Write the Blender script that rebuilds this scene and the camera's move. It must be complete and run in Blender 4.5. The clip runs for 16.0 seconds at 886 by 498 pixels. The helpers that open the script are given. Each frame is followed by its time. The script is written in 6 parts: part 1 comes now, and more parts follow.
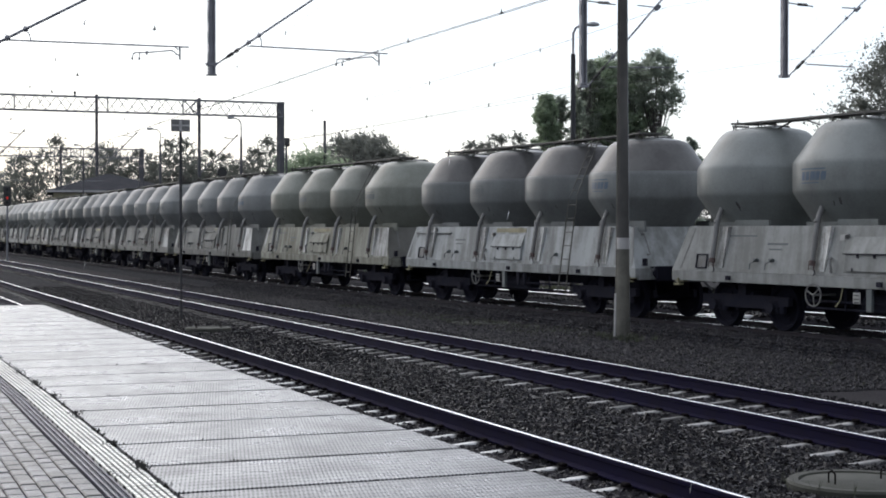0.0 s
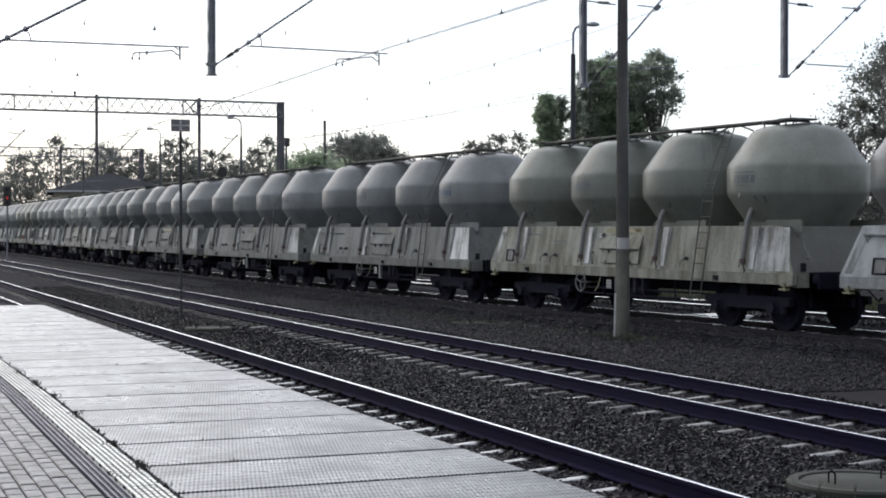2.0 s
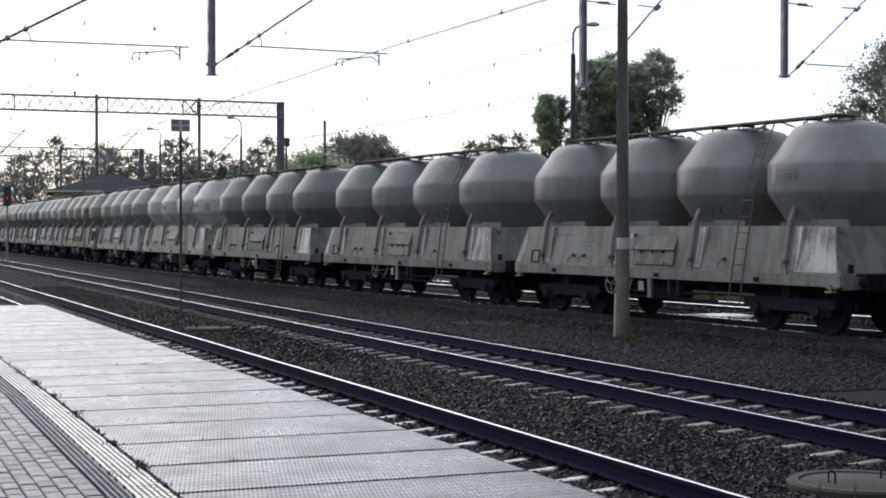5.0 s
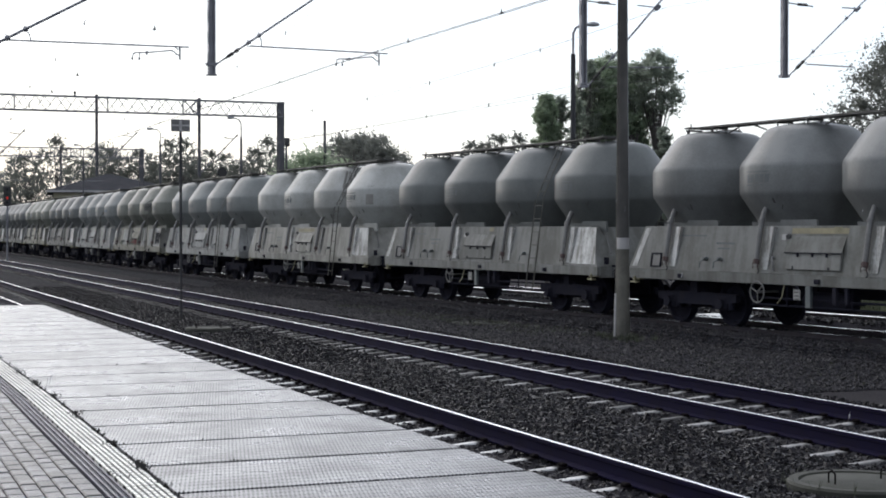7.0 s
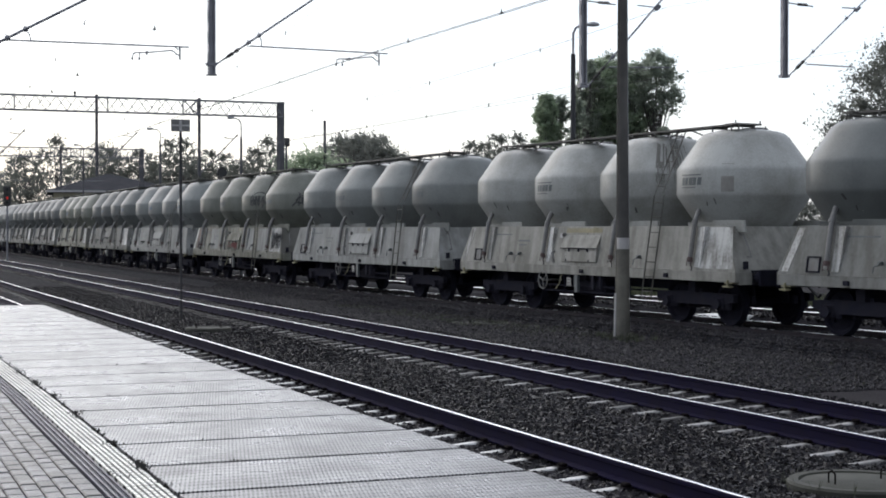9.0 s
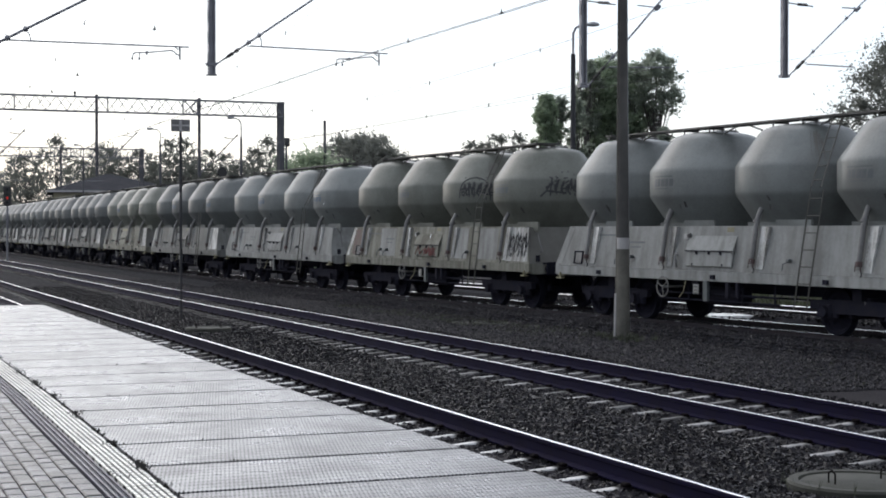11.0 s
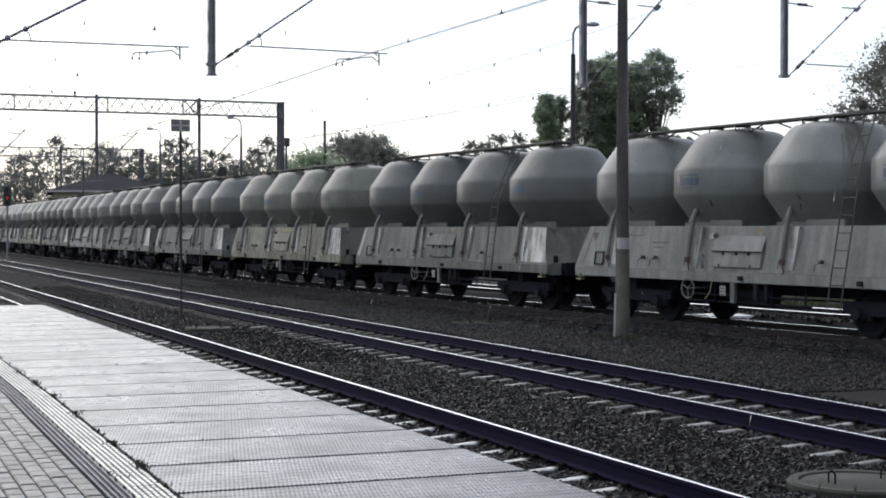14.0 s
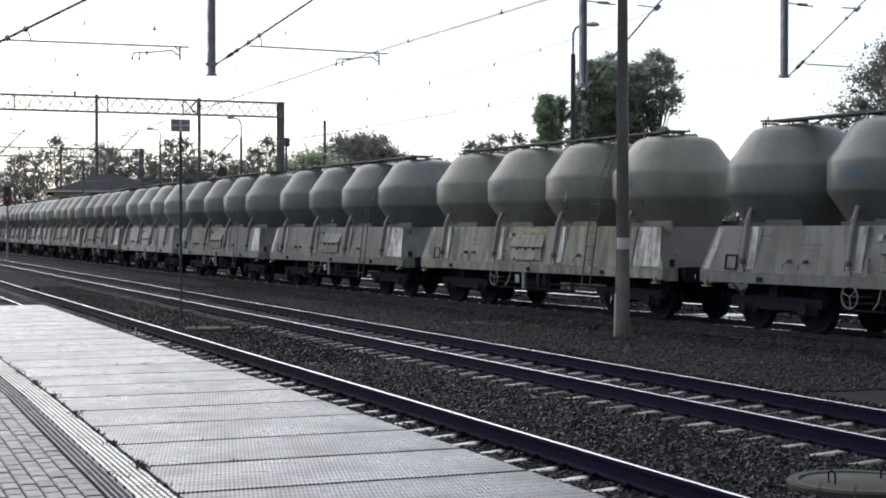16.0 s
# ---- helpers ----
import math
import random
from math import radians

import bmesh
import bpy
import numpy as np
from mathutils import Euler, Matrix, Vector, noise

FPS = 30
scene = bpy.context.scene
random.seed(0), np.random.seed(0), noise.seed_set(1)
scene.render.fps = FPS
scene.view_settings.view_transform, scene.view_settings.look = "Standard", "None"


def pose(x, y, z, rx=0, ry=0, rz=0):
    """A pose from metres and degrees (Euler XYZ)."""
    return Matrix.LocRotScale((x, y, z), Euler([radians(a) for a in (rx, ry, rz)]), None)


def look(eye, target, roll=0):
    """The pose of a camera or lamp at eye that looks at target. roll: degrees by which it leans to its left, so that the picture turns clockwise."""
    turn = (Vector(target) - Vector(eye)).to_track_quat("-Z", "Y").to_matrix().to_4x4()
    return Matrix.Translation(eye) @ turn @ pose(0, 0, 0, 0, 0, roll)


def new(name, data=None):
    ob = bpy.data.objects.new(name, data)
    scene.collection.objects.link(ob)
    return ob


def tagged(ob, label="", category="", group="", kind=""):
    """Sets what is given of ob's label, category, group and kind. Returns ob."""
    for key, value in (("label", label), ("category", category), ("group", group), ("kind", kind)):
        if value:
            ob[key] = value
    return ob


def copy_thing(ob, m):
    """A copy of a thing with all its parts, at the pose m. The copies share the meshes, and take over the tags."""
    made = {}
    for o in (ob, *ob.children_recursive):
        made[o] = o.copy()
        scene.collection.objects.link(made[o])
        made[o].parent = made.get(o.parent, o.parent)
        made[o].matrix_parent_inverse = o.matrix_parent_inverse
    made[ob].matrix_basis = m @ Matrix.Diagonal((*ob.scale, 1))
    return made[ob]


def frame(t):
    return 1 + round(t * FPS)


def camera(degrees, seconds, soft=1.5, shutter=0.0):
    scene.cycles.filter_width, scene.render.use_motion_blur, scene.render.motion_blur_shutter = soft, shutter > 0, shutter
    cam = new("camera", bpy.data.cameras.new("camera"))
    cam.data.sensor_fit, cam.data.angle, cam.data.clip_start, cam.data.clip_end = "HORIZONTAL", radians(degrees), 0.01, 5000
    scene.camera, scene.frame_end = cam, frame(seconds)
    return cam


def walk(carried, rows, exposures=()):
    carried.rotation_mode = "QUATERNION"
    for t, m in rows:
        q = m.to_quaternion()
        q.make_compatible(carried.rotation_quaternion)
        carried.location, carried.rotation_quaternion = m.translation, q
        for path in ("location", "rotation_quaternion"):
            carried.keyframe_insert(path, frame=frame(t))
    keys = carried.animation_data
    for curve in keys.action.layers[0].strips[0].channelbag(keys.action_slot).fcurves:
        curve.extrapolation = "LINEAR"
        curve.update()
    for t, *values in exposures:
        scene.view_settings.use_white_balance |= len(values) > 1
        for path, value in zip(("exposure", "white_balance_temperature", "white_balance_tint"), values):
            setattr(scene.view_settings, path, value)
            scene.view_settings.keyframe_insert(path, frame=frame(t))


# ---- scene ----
cam = camera(32.29, 16.0, soft=1.85)
EYE = (0.0, 0.0, 2.009)
CAM = pose(*EYE, 90 - 0.742, 0, -22.1)
walk(cam, [(0.0, CAM), (16.0, CAM)], exposures=[(0.0, 0.0, 6200, 11), (16.0, 0.0, 6200, 11)])

# ---- light: bright rain overcast, a veiled sun far down the line ----
SUN_EL, SUN_AZ = 35.0, -14.0      # degrees; azimuth from +y towards +x
world = bpy.data.worlds.new("overcast_sky")
scene.world = world
world.use_nodes = True
wn, wl = world.node_tree.nodes, world.node_tree.links
sky = wn.new("ShaderNodeTexSky")
sky.sky_type, sky.sun_disc = "NISHITA", False
sky.sun_elevation, sky.sun_rotation = radians(SUN_EL), radians(SUN_AZ)
sky.air_density, sky.dust_density, sky.ozone_density = 1.0, 2.0, 1.0
cloud = wn.new("ShaderNodeMix")
cloud.data_type = "RGBA"
cloud.inputs[0].default_value = 0.57
cloud.inputs[7].default_value = (8.3, 8.5, 8.8, 1)
wl.new(sky.outputs[0], cloud.inputs[6])
wl.new(cloud.outputs[2], wn["Background"].inputs[0])
wn["Background"].inputs[1].default_value = 0.152
sun_lamp = new("sun", bpy.data.lights.new("sun", "SUN"))
sun_lamp.data.energy, sun_lamp.data.angle, sun_lamp.data.color = 2.0, radians(80), (1.0, 0.96, 0.9)
sun_lamp.matrix_world = look((0, 0, 60), Vector((0, 0, 60)) - Vector((math.sin(radians(SUN_AZ)) * math.cos(radians(SUN_EL)),
                             math.cos(radians(SUN_AZ)) * math.cos(radians(SUN_EL)), math.sin(radians(SUN_EL)))))


# ---- materials ----
def material(name, base, rough=0.6, metal=0.0, second=None, scale=3.0, fine=40.0, bump=0.15, streak=0.0, run=1.0, per_object=0.0,
             per_island=0.0, spec=0.5, amount=0.6, rough_var=0.12, bump_dist=0.01, coat=0.0):
    """Two scales of colour noise, optional vertical streaks, fine bump; base and second are linear colours."""
    m = bpy.data.materials.new(name)
    m.use_nodes = True
    n, l = m.node_tree.nodes, m.node_tree.links
    b = n["Principled BSDF"]
    b.inputs["Metallic"].default_value = metal
    b.inputs["Specular IOR Level"].default_value = spec
    b.inputs["Coat Weight"].default_value, b.inputs["Coat Roughness"].default_value = coat, 0.20
    second = second or tuple(c * 0.6 for c in base)
    co = n.new("ShaderNodeTexCoord")
    mp = n.new("ShaderNodeMapping")
    l.new(co.outputs["Object"], mp.inputs[0])
    info = n.new("ShaderNodeObjectInfo")
    if per_object:
        off = n.new("ShaderNodeVectorMath")
        off.operation = "SCALE"
        off.inputs[0].default_value = (37.0, 17.0, 23.0)
        l.new(info.outputs["Random"], off.inputs[3])
        l.new(off.outputs[0], mp.inputs["Location"])
    big = n.new("ShaderNodeTexNoise")
    big.inputs["Scale"].default_value, big.inputs["Detail"].default_value, big.inputs["Roughness"].default_value = scale, 6, 0.62
    l.new(mp.outputs[0], big.inputs["Vector"])
    small = n.new("ShaderNodeTexNoise")
    small.inputs["Scale"].default_value, small.inputs["Detail"].default_value = fine, 4
    l.new(mp.outputs[0], small.inputs["Vector"])
    mixf = n.new("ShaderNodeMath")
    mixf.operation = "MULTIPLY_ADD"
    mixf.inputs[1].default_value = 0.35
    l.new(small.outputs["Fac"], mixf.inputs[0])
    l.new(big.outputs["Fac"], mixf.inputs[2])
    fac = mixf.outputs[0]
    if streak:
        mp2 = n.new("ShaderNodeMapping")
        mp2.inputs["Scale"].default_value = (2.4 * run, 2.4 * run, 0.28 * run ** 0.5)
        l.new(mp.outputs[0], mp2.inputs[0])
        st = n.new("ShaderNodeTexNoise")
        st.inputs["Scale"].default_value, st.inputs["Detail"].default_value = 1.1, 3
        l.new(mp2.outputs[0], st.inputs["Vector"])
        ad = n.new("ShaderNodeMath")
        ad.operation = "MULTIPLY_ADD"
        ad.inputs[1].default_value = streak
        l.new(st.outputs["Fac"], ad.inputs[0])
        l.new(fac, ad.inputs[2])
        sub = n.new("ShaderNodeMath")
        sub.operation = "SUBTRACT"
        sub.inputs[1].default_value = streak * 0.5
        l.new(ad.outputs[0], sub.inputs[0])
        fac = sub.outputs[0]
    ramp = n.new("ShaderNodeValToRGB")
    ramp.color_ramp.elements[0].position, ramp.color_ramp.elements[1].position = 0.68 - amount * 0.32, 0.68 + amount * 0.32
    ramp.color_ramp.elements[0].color, ramp.color_ramp.elements[1].color = (*base, 1), (*second, 1)
    l.new(fac, ramp.inputs[0])
    col = ramp.outputs[0]
    if per_object or per_island:
        src = info.outputs["Random"]
        if per_island:
            src = n.new("ShaderNodeNewGeometry").outputs["Random Per Island"]
        mr = n.new("ShaderNodeMapRange")
        k = per_object or per_island
        mr.inputs["To Min"].default_value, mr.inputs["To Max"].default_value = 1 - k, 1 + k
        l.new(src, mr.inputs["Value"])
        hs = n.new("ShaderNodeHueSaturation")
        l.new(mr.outputs[0], hs.inputs["Value"])
        l.new(col, hs.inputs["Color"])
        col = hs.outputs[0]
    l.new(col, b.inputs["Base Color"])
    rr = n.new("ShaderNodeMapRange")
    rr.inputs["To Min"].default_value, rr.inputs["To Max"].default_value = max(0.02, rough - rough_var), min(1, rough + rough_var)
    l.new(big.outputs["Fac"], rr.inputs["Value"])
    l.new(rr.outputs[0], b.inputs["Roughness"])
    if bump:
        bp = n.new("ShaderNodeBump")
        bp.inputs["Strength"].default_value, bp.inputs["Distance"].default_value = bump, bump_dist
        l.new(small.outputs["Fac"], bp.inputs["Height"])
        l.new(bp.outputs[0], b.inputs["Normal"])
    return m


def studded(name, base, second, rough, pitches):
    """Concrete with a grid of small anti-slip studs."""
    m = material(name, base, rough, 0, second, scale=1.7, fine=26, bump=0, per_object=0.10, rough_var=0.10, spec=0.5, amount=0.34)
    n, l = m.node_tree.nodes, m.node_tree.links
    b = n["Principled BSDF"]
    co = n.new("ShaderNodeTexCoord")
    sp = n.new("ShaderNodeSeparateXYZ")
    l.new(co.outputs["Object"], sp.inputs[0])
    waves = []
    for i in (0, 1):
        mu = n.new("ShaderNodeMath")
        mu.operation = "MULTIPLY"
        mu.inputs[1].default_value = 2 * math.pi / pitches[i]
        l.new(sp.outputs[i], mu.inputs[0])
        si = n.new("ShaderNodeMath")
        si.operation = "SINE"
        l.new(mu.outputs[0], si.inputs[0])
        waves.append(si)
    pr = n.new("ShaderNodeMath")
    pr.operation = "MULTIPLY"
    l.new(waves[0].outputs[0], pr.inputs[0])
    l.new(waves[1].outputs[0], pr.inputs[1])
    bp = n.new("ShaderNodeBump")
    bp.inputs["Strength"].default_value, bp.inputs["Distance"].default_value = 0.5, 0.0022
    l.new(pr.outputs[0], bp.inputs["Height"])
    l.new(bp.outputs[0], b.inputs["Normal"])
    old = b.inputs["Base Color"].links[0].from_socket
    # Base colour drops in rows between the studs.
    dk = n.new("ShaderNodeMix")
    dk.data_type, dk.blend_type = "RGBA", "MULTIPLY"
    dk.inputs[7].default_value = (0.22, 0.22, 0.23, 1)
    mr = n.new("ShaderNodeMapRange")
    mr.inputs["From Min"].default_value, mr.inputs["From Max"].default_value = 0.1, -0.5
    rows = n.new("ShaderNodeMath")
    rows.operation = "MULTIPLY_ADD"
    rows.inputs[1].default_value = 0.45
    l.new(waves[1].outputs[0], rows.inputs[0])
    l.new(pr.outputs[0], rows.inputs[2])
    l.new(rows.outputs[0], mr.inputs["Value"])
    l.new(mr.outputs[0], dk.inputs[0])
    gl = n.new("ShaderNodeMapRange")
    gl.inputs["To Min"].default_value, gl.inputs["To Max"].default_value = 0.12, 0.03
    l.new(mr.outputs[0], gl.inputs["Value"])
    l.new(gl.outputs[0], b.inputs["Specular IOR Level"])
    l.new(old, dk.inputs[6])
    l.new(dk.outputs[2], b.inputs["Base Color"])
    return m


def stained_sleeper(name, base, second, vary=0.5, reach=0.10):
    """Concrete that is rust-stained round the rail seats."""
    m = material(name, base, 0.45, 0, second, scale=3, fine=30, bump=0.3, per_object=vary, spec=0.05)
    n, l = m.node_tree.nodes, m.node_tree.links
    b = n["Principled BSDF"]
    sp = n.new("ShaderNodeSeparateXYZ")
    l.new(n.new("ShaderNodeTexCoord").outputs["Object"], sp.inputs[0])
    ab = n.new("ShaderNodeMath")
    ab.operation = "ABSOLUTE"
    l.new(sp.outputs[0], ab.inputs[0])
    su = n.new("ShaderNodeMath")
    su.operation = "SUBTRACT"
    su.inputs[1].default_value = 0.72
    l.new(ab.outputs[0], su.inputs[0])
    a2 = n.new("ShaderNodeMath")
    a2.operation = "ABSOLUTE"
    l.new(su.outputs[0], a2.inputs[0])
    mr = n.new("ShaderNodeMapRange")
    mr.inputs["From Min"].default_value, mr.inputs["From Max"].default_value = reach, reach + 0.05
    mr.inputs["To Min"].default_value, mr.inputs["To Max"].default_value = 1.0, 0.0
    l.new(a2.outputs[0], mr.inputs["Value"])
    mx = n.new("ShaderNodeMix")
    mx.data_type = "RGBA"
    mx.inputs[7].default_value = (0.009, 0.0075, 0.0085, 1)
    l.new(mr.outputs[0], mx.inputs[0])
    l.new(b.inputs["Base Color"].links[0].from_socket, mx.inputs[6])
    l.new(mx.outputs[2], b.inputs["Base Color"])
    return m


def leafy(name, base, second, lit):
    """Leaves that let some light through."""
    m = material(name, base, 0.5, 0, second, scale=0.8, fine=7, bump=0, per_island=0.4)
    n, l = m.node_tree.nodes, m.node_tree.links
    tr = n.new("ShaderNodeBsdfTranslucent")
    tr.inputs[0].default_value = (*lit, 1)
    mx = n.new("ShaderNodeMixShader")
    mx.inputs[0].default_value = 0.55
    l.new(n["Principled BSDF"].outputs[0], mx.inputs[1])
    l.new(tr.outputs[0], mx.inputs[2])
    l.new(mx.outputs[0], n["Material Output"].inputs[0])
    return m


def glow(name, colour, strength):
    m = bpy.data.materials.new(name)
    m.use_nodes = True
    b = m.node_tree.nodes["Principled BSDF"]
    b.inputs["Base Color"].default_value = (*colour, 1)
    b.inputs["Emission Color"].default_value = (*colour, 1)
    b.inputs["Emission Strength"].default_value = strength
    return m


M_BALLAST = material("wet_ballast_bed", (0.0133, 0.0125, 0.016), 0.95, 0, (0.0195, 0.018, 0.021), scale=2, fine=30, bump=0.9, bump_dist=0.03, spec=0.05)
M_BED_YARD = material("yard_ballast_bed", (0.013, 0.013, 0.017), 0.95, 0, (0.021, 0.0205, 0.024), scale=2, fine=30, bump=0.9, bump_dist=0.03, spec=0.05)
M_STONE = material("ballast_stone", (0.0052, 0.0047, 0.0064), 0.42, 0, (0.0115, 0.0104, 0.0124), scale=9, fine=60, bump=0.3, per_island=0.85, spec=0.10)
M_GRAVEL = material("dark_fine_gravel", (0.0225, 0.021, 0.024), 0.95, 0, (0.0345, 0.0325, 0.0345), scale=0.5, fine=45, bump=0.8, bump_dist=0.02, spec=0.05)
M_CINDER = material("cinder_grit", (0.0148, 0.0138, 0.0168), 0.6, 0, (0.031, 0.0288, 0.032), scale=6, fine=60, bump=0.3, per_island=0.9, spec=0.2)
M_RAILSIDE = material("wet_rusty_rail", (0.0075, 0.0063, 0.024), 0.7, 0.0, (0.010, 0.008, 0.019), scale=3, fine=50, bump=0.2, spec=0.04)
M_RAIL_YARD = material("dull_yard_rail", (0.030, 0.028, 0.036), 0.8, 0.0, (0.042, 0.036, 0.038), scale=3, fine=50, bump=0.2, spec=0.1)
M_RAILTOP = material("polished_rail_head", (0.74, 0.74, 0.77), 0.26, 1.0, (0.60, 0.60, 0.63), scale=2, fine=20, bump=0.0)
M_SLEEPER = stained_sleeper("wet_concrete_sleeper", (0.27, 0.265, 0.26), (0.10, 0.096, 0.094), 0.5, 0.13)
# White base stands in for the wet sheen on track 1's sleepers.
M_SLEEPER_WHITE = stained_sleeper("sheen_white_sleeper", (0.72, 0.715, 0.70), (0.42, 0.41, 0.40), 0.12, 0.15)
M_SLEEPER_FAR = stained_sleeper("darker_concrete_sleeper", (0.075, 0.072, 0.07), (0.03, 0.028, 0.027))
M_SLEEPER_OLD = material("dark_old_sleeper", (0.030, 0.028, 0.030), 0.9, 0, (0.020, 0.020, 0.021), scale=3, fine=30, bump=0.4, per_object=0.3, spec=0.05)
M_FAST = material("rusty_clip", (0.007, 0.005, 0.006), 0.9, 0.0, scale=10, bump=0.1, spec=0.05)
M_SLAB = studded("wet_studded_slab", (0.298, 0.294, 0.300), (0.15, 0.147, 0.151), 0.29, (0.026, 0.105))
M_EDGE = material("platform_edge_concrete", (0.25, 0.25, 0.25), 0.6, 0, (0.12, 0.12, 0.12), scale=2, fine=40, bump=0.3, streak=0.5)
M_TACTILE = material("white_tactile_tile", (0.80, 0.785, 0.72), 0.36, 0, (0.62, 0.60, 0.54), scale=4, fine=60, bump=0.2, per_object=0.1)
# White base carries the sky's reflection in a wet patch.
M_WETSLAB = material("sky_white_slab", (0.72, 0.72, 0.71), 0.16, 0, (0.55, 0.55, 0.54), scale=3, fine=40, bump=0.05)
M_DRAIN = material("wet_steel_drain", (0.062, 0.062, 0.086), 0.5, 0.0, (0.05, 0.05, 0.065), scale=4, fine=50, bump=0.2)
M_PAVER = material("wet_grey_paver", (0.064, 0.064, 0.072), 0.38, 0, (0.017, 0.017, 0.021), scale=2.6, fine=70, bump=0.35, per_object=0.6, spec=0.24)
M_PAVER_FAR = material("wet_grey_paver_field", (0.064, 0.064, 0.072), 0.38, 0, (0.017, 0.017, 0.021), scale=2.6, fine=70, bump=0.35, per_island=0.6, spec=0.24)
M_JOINT = material("joint_sand", (0.032, 0.031, 0.033), 0.9, 0, (0.012, 0.012, 0.012), scale=8, bump=0.3, spec=0.1)
M_CONCRETE_SOOTY = material("sooty_concrete", (0.080, 0.076, 0.072), 0.85, 0, (0.046, 0.045, 0.044), scale=1.5, fine=40, bump=0.4, streak=0.4, spec=0.2)
M_CONCRETE = material("weathered_concrete", (0.125, 0.117, 0.098), 0.85, 0, (0.06, 0.057, 0.049), scale=1.5, fine=40, bump=0.4, streak=0.4)
M_WELL = material("mossy_concrete", (0.030, 0.031, 0.023), 0.85, 0, (0.013, 0.0145, 0.010), scale=3, fine=40, bump=0.5)
M_STEEL = material("galvanised_mast", (0.20, 0.20, 0.22), 0.5, 0.5, (0.12, 0.12, 0.135), scale=2, fine=40, bump=0.1, streak=0.3)
M_MASTSTEEL = material("painted_mast_steel", (0.085, 0.085, 0.095), 0.7, 0.0, (0.055, 0.055, 0.062), scale=2, fine=40, bump=0.1, spec=0.3)
M_DARKSTEEL = material("dark_mast_steel", (0.18, 0.18, 0.195), 0.65, 0.0, (0.12, 0.12, 0.13), scale=2, fine=40, bump=0.1)
M_POST = material("dark_painted_post", (0.030, 0.030, 0.034), 0.6, 0, (0.02, 0.02, 0.022), scale=2, fine=40, bump=0.1, spec=0.3)
M_INSUL = material("brown_insulator", (0.03, 0.026, 0.026), 0.5, 0, scale=5, bump=0)
M_WIRE = material("catenary_wire", (0.035, 0.035, 0.037), 0.7, 0.0, scale=5, bump=0)
M_SIGN = material("sign_grey_paint", (0.13, 0.125, 0.125), 0.45, 0, (0.08, 0.075, 0.075), scale=3, bump=0.05)
M_SIGNLIGHT = material("sign_pale_paint", (0.36, 0.35, 0.34), 0.45, 0, (0.26, 0.25, 0.25), scale=3, bump=0.05)
M_BARK = material("bark", (0.085, 0.078, 0.072), 0.9, 0, (0.05, 0.045, 0.042), scale=4, fine=30, bump=0.8)
# M_LEAF and M_LEAF_MID are lightened to stand in for haze.
M_LEAF = leafy("green_leaf", (0.142, 0.178, 0.122), (0.115, 0.148, 0.100), (0.38, 0.46, 0.31))
M_LEAF_MID = leafy("dull_green_leaf", (0.132, 0.150, 0.124), (0.106, 0.122, 0.100), (0.35, 0.40, 0.32))
M_LEAF_FAR = leafy("brownish_green_leaf", (0.086, 0.090, 0.082), (0.066, 0.070, 0.063), (0.19, 0.20, 0.175))
M_GRASS = material("trackside_grass", (0.026, 0.034, 0.017), 0.7, 0, (0.034, 0.033, 0.019), scale=1, fine=9, bump=0, per_island=0.5)
M_WEED = material("dark_joint_weed", (0.020, 0.022, 0.018), 0.7, 0, (0.030, 0.026, 0.024), scale=1, fine=9, bump=0, per_island=0.5)
M_GRASS_DRY = material("pale_yard_grass", (0.085, 0.092, 0.055), 0.8, 0, (0.060, 0.068, 0.040), scale=1, fine=9, bump=0, per_island=0.4, spec=0.1)
M_ROOF = material("dark_roof_sheet", (0.026, 0.027, 0.034), 0.9, 0, (0.018, 0.019, 0.024), scale=0.7, fine=20, bump=0.2, spec=0.1)
M_PLASTER = material("yellowish_plaster", (0.34, 0.31, 0.22), 0.8, 0, (0.24, 0.22, 0.16), scale=0.6, fine=20, bump=0.2)
M_GLASS = material("dark_window_glass", (0.02, 0.022, 0.025), 0.12, 0, scale=3, bump=0)
M_BLACK = material("black_enamel", (0.012, 0.012, 0.013), 0.4, 0, scale=3, bump=0)
M_LAMP = material("lamp_housing", (0.26, 0.27, 0.28), 0.45, 0.2, scale=3, bump=0)
M_WATER = material("rain_water", (0.95, 0.95, 0.96), 0.15, 0, (0.9, 0.9, 0.92), scale=5, bump=0)
M_WATER.node_tree.nodes["Principled BSDF"].inputs["Transmission Weight"].default_value = 0.6
M_WATER.node_tree.nodes["Principled BSDF"].inputs["IOR"].default_value = 1.33
M_RED = glow("red_signal_light", (1.0, 0.03, 0.02), 0.13)
